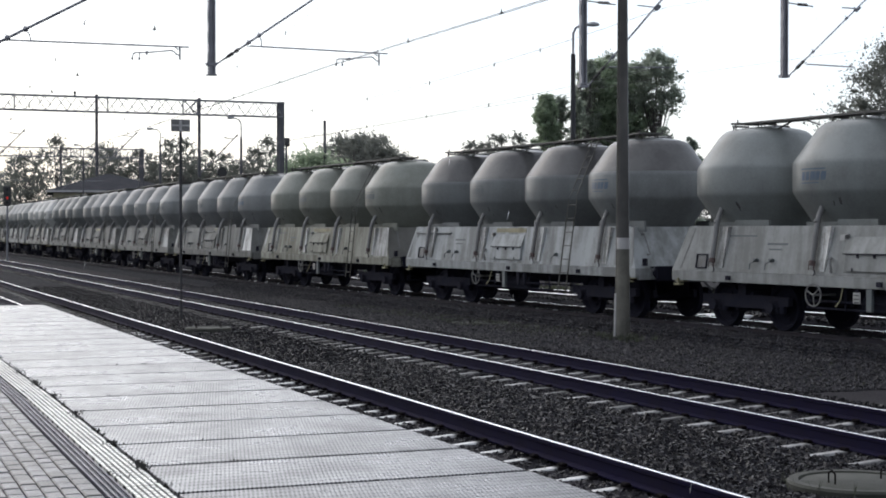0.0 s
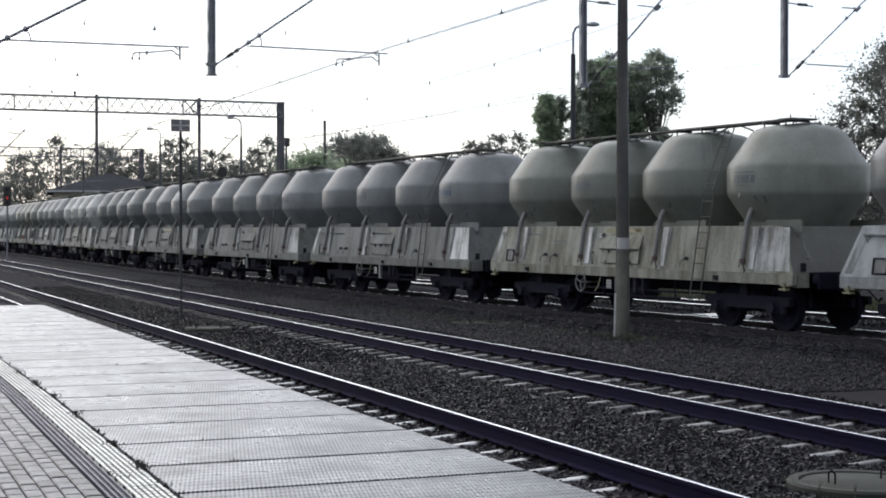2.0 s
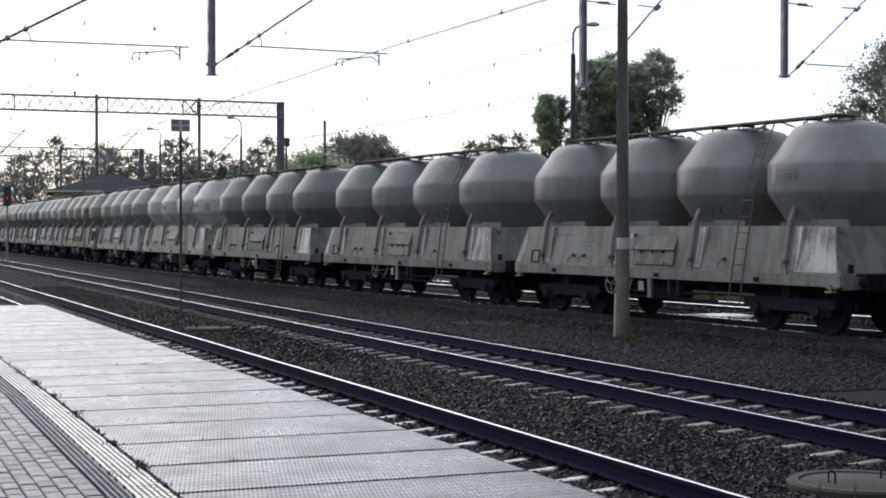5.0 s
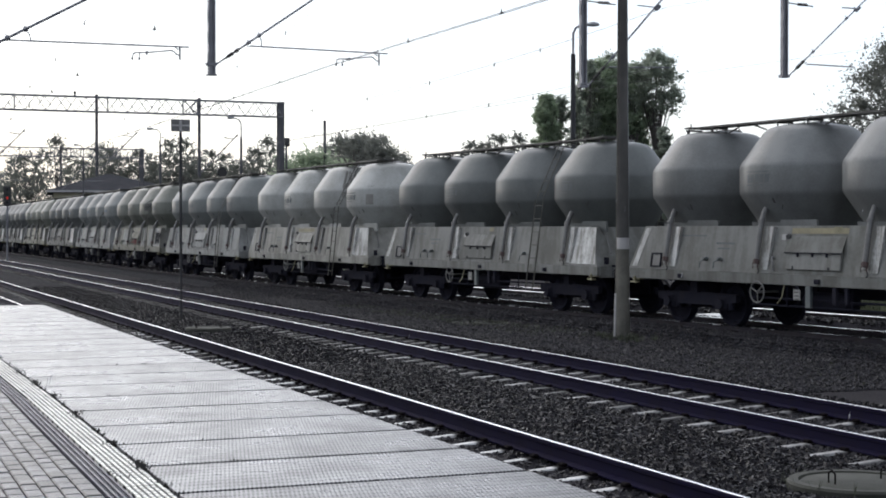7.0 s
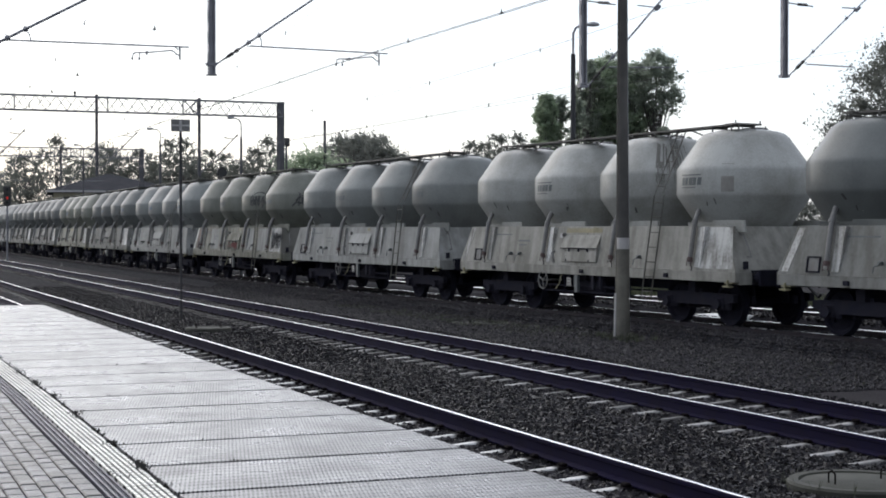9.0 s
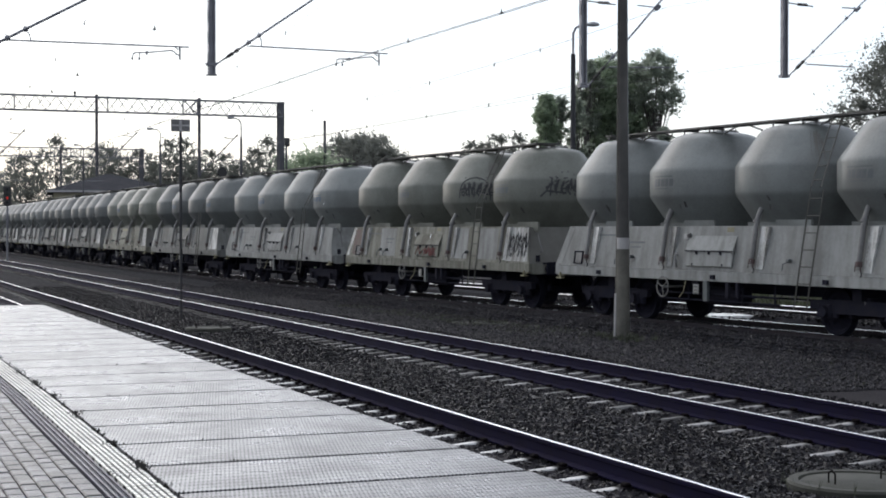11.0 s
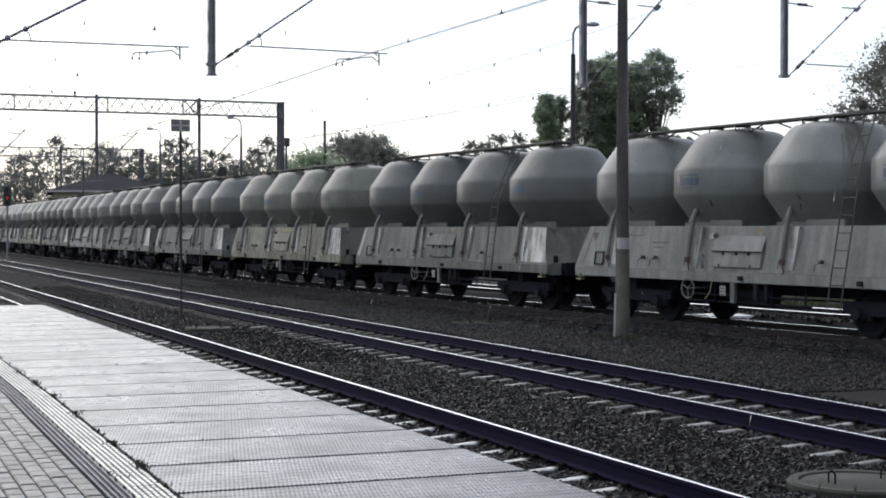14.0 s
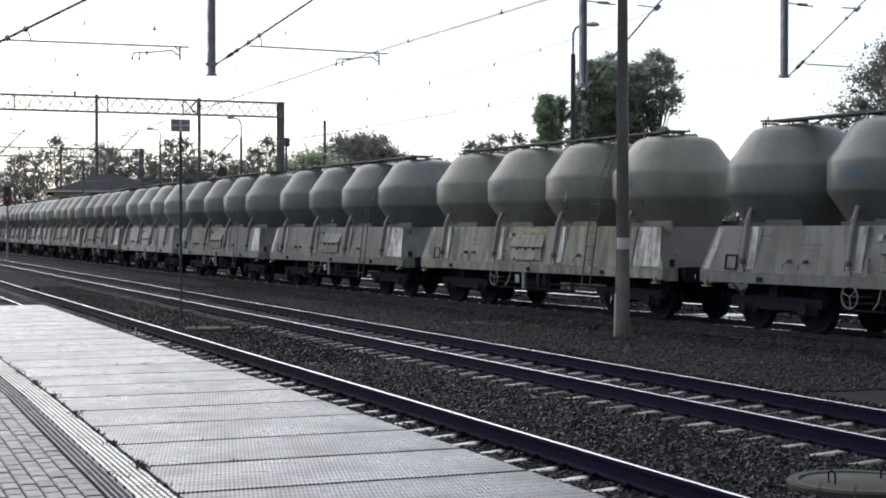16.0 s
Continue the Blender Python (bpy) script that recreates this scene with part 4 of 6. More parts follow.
def track(name, xf, ys, sleepers, label, mat, pieces=True, far=None, side=M_RAILSIDE, head=RAIL_HEAD):
    t = empty(name, label, "track", kind="structure")
    for s in (-1, 1):
        r = rail_mesh("rail", ys, lambda y: xf(y) + s * GAUGE, side, t, RAIL_BODY)
        rail_mesh("rail_head", ys, lambda y: xf(y) + s * GAUGE, M_RAILTOP, r, head, True)["label"] = "bright polished running surface"
    me, cm, fm = sleeper_mesh(mat), clip_mesh(), sleeper_mesh(far or mat)
    rnd = random.Random(name)
    for y in sleepers:
        a = math.degrees(math.atan((xf(y - 0.5) - xf(y + 0.5))))
        # Past about y = 30 tracks 1 and 2 take the darker sleepers.
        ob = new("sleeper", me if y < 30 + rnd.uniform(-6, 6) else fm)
        ob.parent = t
        ob.matrix_basis = pose(xf(y) + rnd.uniform(-0.015, 0.015), y, rnd.uniform(-0.008, 0.004), 0, 0, a + rnd.uniform(-0.4, 0.4))
        if y < 45 and pieces:
            c = new("rail_clip", cm)
            c.parent = t
            c.matrix_basis = pose(xf(y), y, 0, 0, 0, a)
    return t


S1 = [3.02 + 0.6 * k for k in range(-30, 190)]
S2 = [2.86 + 0.6 * k for k in range(-30, 190)]
S3 = [-10 + 0.62 * k for k in range(0, 190)]
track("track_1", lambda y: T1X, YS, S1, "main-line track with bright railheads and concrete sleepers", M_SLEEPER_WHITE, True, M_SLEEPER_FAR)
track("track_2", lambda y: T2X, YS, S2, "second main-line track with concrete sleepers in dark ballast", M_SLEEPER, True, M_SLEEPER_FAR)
track("track_3", lambda y: t3_point(y)[0], YS3, S3, "curving yard track under the freight train", M_SLEEPER_OLD, False, None, M_RAIL_YARD, YARD_HEAD)
track("track_4", lambda y: t3_point(y)[0] + T4_OFF, YS3, [20 + 0.62 * k for k in range(0, 80)], "yard track behind the freight train", M_SLEEPER_OLD, False, None, M_RAIL_YARD, YARD_HEAD)


# ---- loose stones ----
def stones(name, areas, mat, size, label):
    """areas: (x0, x1, y0, y1, z, number)."""
    rng = np.random.default_rng(11)
    base = np.array([(-1, -1, -1), (1, -1, -1), (1, 1, -1), (-1, 1, -1), (-1, -1, 1), (1, -1, 1), (1, 1, 1), (-1, 1, 1)], float) * 0.5
    quads = np.array([(3, 2, 1, 0), (4, 5, 6, 7), (0, 1, 5, 4), (1, 2, 6, 5), (2, 3, 7, 6), (3, 0, 4, 7)])
    vs, fs, k = [], [], 0
    for x0, x1, y0, y1, z, num in areas:
        c = np.stack([rng.uniform(x0, x1, num), y0 + (y1 - y0) * rng.random(num) ** 1.3, np.full(num, z)], 1)
        clear = np.ones(num, bool)
        for tx, first in ((T1X, S1[0]), (T2X, S2[0])):
            over = np.abs((c[:, 1] - first + 0.3) % 0.6 - 0.3) < 0.078
            clear &= ~(over & (np.abs(c[:, 0] - tx) < 1.31) & (rng.random(num) < 0.93))
        c = c[clear]
        n = len(c)
        v = base[None] * (1 + rng.uniform(-0.42, 0.32, (n, 8, 3)))
        v[:, 4:, :2] *= rng.uniform(0.45, 0.9, (n, 1, 1))
        v *= size * rng.uniform(0.6, 1.35, (n, 1, 1)) * rng.uniform(0.7, 1.2, (n, 1, 3))
        q = rng.normal(size=(n, 4))
        q /= np.linalg.norm(q, axis=1, keepdims=True)
        w, x, y, zz = q.T
        R = np.stack([1 - 2 * (y * y + zz * zz), 2 * (x * y - w * zz), 2 * (x * zz + w * y), 2 * (x * y + w * zz), 1 - 2 * (x * x + zz * zz), 2 * (y * zz - w * x),
                      2 * (x * zz - w * y), 2 * (y * zz + w * x), 1 - 2 * (x * x + y * y)], 1).reshape(n, 3, 3)
        v = np.einsum("nij,nkj->nki", R, v) + c[:, None] + np.array([0, 0, 1.0]) * rng.uniform(-0.2, 0.45, (n, 1, 1)) * size
        vs.append(v.reshape(-1, 3))
        fs.append((quads[None] + (np.arange(n) * 8)[:, None, None] + k).reshape(-1, 4))
        k += n * 8
    me = bpy.data.meshes.new(name)
    me.from_pydata(np.concatenate(vs).tolist(), [], np.concatenate(fs).tolist())
    me.materials.append(mat)
    return tagged(new(name, me), label, "ballast", kind="stuff")


stones("ballast_stones", [(6.50, 8.90, 7.5, 24, -0.205, 46000), (6.50, 8.90, 22, 60, -0.205, 14000), (8.9, 11.5, 9, 30, -0.216, 20000), (8.9, 11.5, 28, 60, -0.216, 7000), (5.6, 6.5, 8, 40, -0.216, 12000),
                          (11.5, 12.3, 11, 45, -0.205, 8000)],
       M_STONE, 0.038, "wet dark crushed ballast stones between the rails")
stones("gravel_grit", [(12.2, t3_point(y)[0] - 1.7, y - 2, y + 2, -0.295, 5200) for y in (20, 24, 28, 32, 36, 40)] + [(12.0, 15.0, 42, 70, -0.30, 6000)]
       + [(t3_point(y)[0] - 1.80, t3_point(y)[0] + 0.9, y - 2, y + 2, -0.112, 2000) for y in (24, 28, 32, 36, 40, 44, 48, 52, 56, 60)]
       + [(t3_point(y)[0] - o - 0.06, t3_point(y)[0] - o + 0.06, y - 0.5, y + 0.5, z, 80) for y in range(22, 60) for o, z in ((1.81, -0.148), (1.90, -0.198), (1.99, -0.250), (2.08, -0.290))]
       + [(T1X - 0.62, T1X + 0.62, 10, 34, -0.206, 4000), (T2X - 1.02, T2X - 0.60, 10, 34, -0.206, 7000), (T2X - 0.42, T2X + 0.42, 10, 34, -0.206, 4000)], M_CINDER, 0.032, "fine dark wet gravel between the tracks")
stones("yard_stones", [(t3_point(y)[0] + 0.85, t3_point(y)[0] + 1.78, y - 1, y + 1, -0.108, 240) for y in range(24, 46, 2)]
       + [(t3_point(y)[0] + 1.80, t3_point(y)[0] + 2.10, y - 1, y + 1, -0.22, 90) for y in range(24, 46, 2)]
       + [(t3_point(y)[0] + 2.10, t3_point(y)[0] + 2.95, y - 1, y + 1, -0.295, 260) for y in range(24, 46, 2)]
       + [(t3_point(y)[0] + 3.20, t3_point(y)[0] + 6.75, y - 1, y + 1, -0.112, 900) for y in range(24, 46, 2)], M_STONE, 0.055, "dark coarse stones beyond the freight train")


# ---- platform ----
PZ = 0.55
PEDGE, PSLAB, PBAND, PPAVE = 3.945, 1.868, 1.643, 1.492
PEND = 30.2
plat = empty("platform", "low station platform paved with wet concrete slabs and blocks", "platform", kind="structure")
bm = box(B(), -6.0, PEDGE - 0.12, -12, PEND, -0.35, PZ - 0.075)
part("core", bm, M_JOINT, plat)
bm = box(B(), PEDGE - 0.117, PEDGE - 0.03, -12, PEND, -0.35, PZ - 0.082)
part("face_wall", bm, M_EDGE, plat, "stained concrete platform face")
PITCH_Y = 1.022


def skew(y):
    """Sideways shift of strip, drain and pavers near the head, matching the lens's bow."""
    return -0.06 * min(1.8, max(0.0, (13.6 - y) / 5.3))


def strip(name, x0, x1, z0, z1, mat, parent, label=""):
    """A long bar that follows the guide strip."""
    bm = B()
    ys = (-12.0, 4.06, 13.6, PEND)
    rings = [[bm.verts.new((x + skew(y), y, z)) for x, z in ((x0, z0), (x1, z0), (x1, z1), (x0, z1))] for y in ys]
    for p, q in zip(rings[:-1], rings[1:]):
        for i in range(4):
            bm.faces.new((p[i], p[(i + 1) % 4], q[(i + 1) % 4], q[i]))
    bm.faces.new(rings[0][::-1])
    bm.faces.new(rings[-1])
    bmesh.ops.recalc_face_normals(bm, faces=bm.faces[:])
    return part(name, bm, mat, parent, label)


for k in range(-16, 29):
    y0 = 8.38 + PITCH_Y * (k - 4)
    gap = 0.056 if 3 <= k <= 10 else 0.044
    y1 = min(y0 + PITCH_Y - gap, PEND)
    if y1 - y0 < 0.2:
        continue
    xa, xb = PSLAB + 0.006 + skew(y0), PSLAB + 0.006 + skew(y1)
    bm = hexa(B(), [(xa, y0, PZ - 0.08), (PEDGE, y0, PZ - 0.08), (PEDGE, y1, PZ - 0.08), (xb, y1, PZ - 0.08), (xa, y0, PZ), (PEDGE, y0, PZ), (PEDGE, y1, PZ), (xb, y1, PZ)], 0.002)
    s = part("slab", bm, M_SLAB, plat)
    s.location.z = 0.0025 * math.sin(k * 12.9)
# white guiding strip: tiles of six long ribs
strip("guide_base", PBAND + 0.004, PSLAB - 0.008, PZ - 0.075, PZ - 0.005, M_JOINT, plat, "dark jointing under the guide tiles")
yy = -11.9
rnd = random.Random(21)
while yy < PEND - 0.3:
    bm = B()
    for c in range(6):
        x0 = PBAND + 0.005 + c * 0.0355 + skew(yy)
        lift = rnd.uniform(-0.0015, 0.0015)
        for q in range(3):
            box(bm, x0, x0 + 0.0205, yy + 0.0125 + q * 0.0967, yy + 0.0855 + q * 0.0967, PZ - 0.03, PZ + 0.001 + lift)
    part("guide_tile", bm, M_TACTILE, plat)
    yy += 0.29
# slotted drain between strip and pavers
dr = strip("drain", PPAVE + 0.004, PBAND + 0.002, PZ - 0.10, PZ - 0.035, M_DRAIN, plat, "dark slotted drainage channel")
for c in range(4):
    x0 = PPAVE + 0.016 + c * 0.036
    strip("drain_bar", x0, x0 + 0.013, PZ - 0.034, PZ - 0.004, M_DRAIN, dr)
bm = B()
for k in range(170):
    y = 6.6 + k * 0.06
    for c in range(3):
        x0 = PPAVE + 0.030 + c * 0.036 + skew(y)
        box(bm, x0, x0 + 0.021, y, y + 0.022, PZ - 0.034, PZ - 0.012)
part("drain_webs", bm, M_DRAIN, dr, "short cross webs of the drain grating")


def paver_mesh(mat):
    bm = box(B(), -0.0467, 0.0467, -0.0957, 0.0957, -0.075, 0.0, 0.008)
    me = bpy.data.meshes.new("paver")
    bm.to_mesh(me)
    bm.free()
    me.materials.append(mat)
    return me


pm = paver_mesh(M_PAVER)
far = B()
rnd = random.Random(3)
count = 0
r = 0
while True:
    xr = PPAVE - 0.05 - r * 0.1
    if xr < -2.5:
        break
    shift = 0.1 if r % 2 else 0.0
    c = 0
    while True:
        y = -11.8 + c * 0.2 + shift
        if y > PEND - 0.12:
            break
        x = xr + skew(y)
        near = 7.2 < y < 13.6 and xr > 0.5 and count < 300
        dz = rnd.uniform(-0.003, 0.003)
        if near:
            ob = new("paver", pm)
            ob.parent = plat
            ob.matrix_basis = pose(x, y, PZ - 0.004 + dz, rnd.uniform(-0.6, 0.6), rnd.uniform(-0.4, 0.4), rnd.uniform(-0.4, 0.4))
            count += 1
        else:
            box(far, x - 0.0475, x + 0.0475, y - 0.0965, y + 0.0965, PZ - 0.075, PZ - 0.004 + dz)
        c += 1
    r += 1
pf = part("paver_field", far, M_PAVER_FAR, plat)
pf["kind"] = "stuff"
part("rear_paving", box(B(), -6.0, -2.68, -12, PEND, PZ - 0.07, PZ - 0.006), M_EDGE, plat, "plain concrete paving at the back of the platform")


# ---- weeds ----
def tufts(name, spots, mat, label, blade=0.10):
    rng = random.Random(17)
    bm = B()
    for x, y, z, n, spread, h in spots:
        for _ in range(n):
            a, d = rng.uniform(0, 6.283), rng.uniform(0, spread)
            p = Vector((x + d * math.cos(a), y + d * math.sin(a), z))
            t = Vector((rng.uniform(-0.6, 0.6), rng.uniform(-0.6, 0.6), 1)).normalized() * h * rng.uniform(0.5, 1.1)
            w = Vector((math.cos(a + 1.3), math.sin(a + 1.3), 0)) * blade * rng.uniform(0.5, 1)
            v = [bm.verts.new(q) for q in (p - w * 0.5, p + w * 0.5, p + t * 0.6 + w * 0.35, p + t * 1.0, p + t * 0.6 - w * 0.35)]
            bm.faces.new(v)
    return tagged(part(name, bm, mat), label, "weeds", kind="stuff")


rng = random.Random(8)
spots = []
for y, n, h in ((8.6, 6, 0.05), (9.30, 16, 0.07), (9.45, 12, 0.05), (10.35, 14, 0.06), (10.5, 9, 0.05), (11.2, 8, 0.06), (12.3, 12, 0.06), (12.9, 9, 0.05), (13.6, 14, 0.07), (14.7, 12, 0.08), (16.0, 10, 0.06), (18.0, 8, 0.06)):
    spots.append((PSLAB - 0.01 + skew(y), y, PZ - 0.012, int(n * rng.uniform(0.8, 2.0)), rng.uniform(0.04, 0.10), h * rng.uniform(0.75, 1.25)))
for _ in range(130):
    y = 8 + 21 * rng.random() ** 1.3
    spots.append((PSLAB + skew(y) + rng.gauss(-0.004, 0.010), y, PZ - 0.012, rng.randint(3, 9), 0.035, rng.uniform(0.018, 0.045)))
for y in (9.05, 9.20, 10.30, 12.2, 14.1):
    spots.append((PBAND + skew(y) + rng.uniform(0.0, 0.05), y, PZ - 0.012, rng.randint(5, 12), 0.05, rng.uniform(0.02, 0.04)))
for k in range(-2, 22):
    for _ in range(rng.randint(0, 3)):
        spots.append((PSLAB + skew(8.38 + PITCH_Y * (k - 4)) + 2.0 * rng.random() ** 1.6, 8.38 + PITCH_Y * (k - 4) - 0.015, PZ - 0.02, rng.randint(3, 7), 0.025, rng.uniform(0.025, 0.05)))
for y in (9.38, 10.4, 11.44, 13.5):
    spots.append((PSLAB + 0.25 + rng.uniform(0, 0.5), y + 0.01, PZ - 0.02, 4, 0.02, 0.05))
tufts("joint_weeds", spots, M_WEED, "small dark weeds growing in the platform joints", 0.019)
spots = []
for _ in range(260):
    x, y = rng.uniform(14.2, 16.6), rng.uniform(30, 44)
    spots.append((x, y, -0.31, 14, 0.35, 0.10))
for _ in range(40):
    spots.append((15.6 + rng.gauss(0, 0.35), 28.3 + rng.gauss(0, 0.5), -0.31, 14, 0.2, 0.16))
for _ in range(200):
    spots.append((rng.uniform(12.6, 16.2), rng.uniform(18, 60), -0.31, 3, 0.12, 0.07))
yard = []
for _ in range(420):
    y = rng.uniform(27, 52)
    yard.append((t3_point(y)[0] + rng.uniform(7.6, 13.0), y, -0.31, 12, 0.4, 0.34))
tufts("yard_grass", yard, M_GRASS_DRY, "tall pale grass beyond the yard tracks", 0.05)
tufts("trackside_grass", spots, M_GRASS, "thin wet grass and weeds on the gravel", 0.03)


# ---- drainage wells ----
def well(x, y, z, r):
    w = empty("drain_well", "round mossy concrete drainage well cover in the ballast", "drain well", "wells between the tracks")
    w.location = (x, y, 0)
    part("ring", lathe(B(), [(r * 0.82, -0.45), (r, -0.45), (r, z - 0.02), (r - 0.02, z), (r - 0.10, z), (r - 0.11, z - 0.02), (r * 0.82, z - 0.03)], 36), M_WELL, w, smooth=True)
    part("cover", lathe(B(), [(r - 0.115, z - 0.14), (r - 0.115, z - 0.022), (r - 0.13, z - 0.012), (0.0, z - 0.008)], 36), M_WELL, w, smooth=True)
    for s in (-1, 1):
        bm = poly_tube(B(), [(s * 0.27, -0.045, z - 0.04), (s * 0.27, -0.045, z + 0.07), (s * 0.27, 0.0, z + 0.10), (s * 0.27, 0.045, z + 0.07), (s * 0.27, 0.045, z - 0.04)], 0.008, 6)
        part("lifting_loop", bm, M_FAST, w)
    return w


well(8.14, 10.68, -0.12, 0.60)
well(7.78, 32.7, -0.12, 0.50)
well(14.9, 34.3, -0.265, 0.70)
spots = [(8.14 + 0.62 * math.cos(a * 0.5), 10.68 + 0.62 * math.sin(a * 0.5), -0.2, 5, 0.05, 0.22) for a in range(4, 12)]
tufts("well_grass", spots, M_GRASS, "thin grass blades round the concrete well", 0.012)


# ---- masts, sign ----
def round_pole(x, y, z0, z1, r0, r1):
    p = empty("concrete_mast", "tall tapered concrete mast standing in the gravel", "mast", at=(x, y, 0))
    rm = r0 + (r1 - r0) * (1.7 - z0) / (z1 - z0)
    part("shaft", tube(B(), (0, 0, z0), (0, 0, 1.7), r0, rm, n=24), M_CONCRETE, p, smooth=True)
    part("upper_shaft", tube(B(), (0, 0, 1.703), (0, 0, z1), rm, r1, n=24), M_CONCRETE_SOOTY, p, "dark weathered upper length", smooth=True)
    part("conduit", tube(B(), (rm * 0.86, -rm * 0.62, z0 + 0.1), (r1 * 0.86 + 0.004, -r1 * 0.62, z1 - 0.2), 0.012, n=6), M_LAMP, p, "thin pale cable conduit")
    part("cable_guard", tube(B(), (-0.160, 0.060, z0 + 0.05), (-0.142, 0.051, 0.66), 0.030, 0.028, n=8), M_SIGNLIGHT, p, "pale cable guard up the lower shaft", smooth=True)
    part("cable_pipe", poly_tube(B(), [(-0.142, 0.051, 0.66), (-0.132, 0.051, 0.72), (-0.120, 0.046, 1.75), (-0.085, 0.030, z1 - 0.6)], 0.021, 8), M_CONCRETE, p, "thin grey cable pipe up the shaft", smooth=True)
    part("foot", lathe(B(), [(r0 + 0.10, z0 - 0.1), (r0 + 0.10, z0 + 0.04), (r0 + 0.01, z0 + 0.09)], 24), M_WELL, p, smooth=True)
    part("band", lathe(B(), [(0.128, 1.59), (0.137, 1.59), (0.136, 1.83), (0.127, 1.83)], 24), M_SIGNLIGHT, p, "pale painted ring", smooth=True)
    return p


round_pole(15.59, 28.35, -0.32, 9.0, 0.150, 0.056)


def sign_post(x, y):
    p = empty("track_sign", "grey rectangular sign with a pale cross on a thin post", "sign", at=(x, y, 0))
    part("post", tube(B(), (0, 0, -0.35), (0, 0, 4.40), 0.034, n=10), M_POST, p)
    b = part("board", box(B(), -0.225, 0.225, -0.045, -0.03, 4.335, 4.625, 0.006), M_SIGN, p)
    b.rotation_euler = (0, 0, radians(-12))
    part("cross_bar", box(B(), -0.222, 0.222, -0.050, -0.0455, 4.458, 4.502), M_SIGNLIGHT, b, "pale painted bar")
    part("cross_bar", box(B(), -0.03, 0.03, -0.052, -0.0505, 4.34, 4.62), M_SIGNLIGHT, b, "pale painted bar")
    for z in (4.40, 4.56):
        part("clamp", box(B(), -0.05, 0.05, -0.03, 0.04, z - 0.015, z + 0.015), M_STEEL, b)
    return p


sign_post(7.945, 36.2)


# ---- overhead line ----
def lattice_post(parent, x, z0, z1, w=0.105):
    """A drop post of two channels with battens."""
    bm = B()
    for s in (-1, 1):
        box(bm, x + s * w / 2 - 0.018, x + s * w / 2 + 0.018, -0.06, 0.06, z0, z1)
    box(bm, x - w / 2 + 0.0185, x + w / 2 - 0.0185, -0.02, 0.0, z0, z1)
    z = z0 + 0.2
    while z < z1 - 0.1:
        box(bm, x - w / 2 - 0.027, x - w / 2 - 0.019, -0.05, 0.05, z, z + 0.22)
        z += 0.44
    box(bm, x - w / 2 - 0.05, x + w / 2 + 0.05, -0.09, 0.09, z0 - 0.02, z0 + 0.0)
    return part("drop_post", bm, M_STEEL, parent)


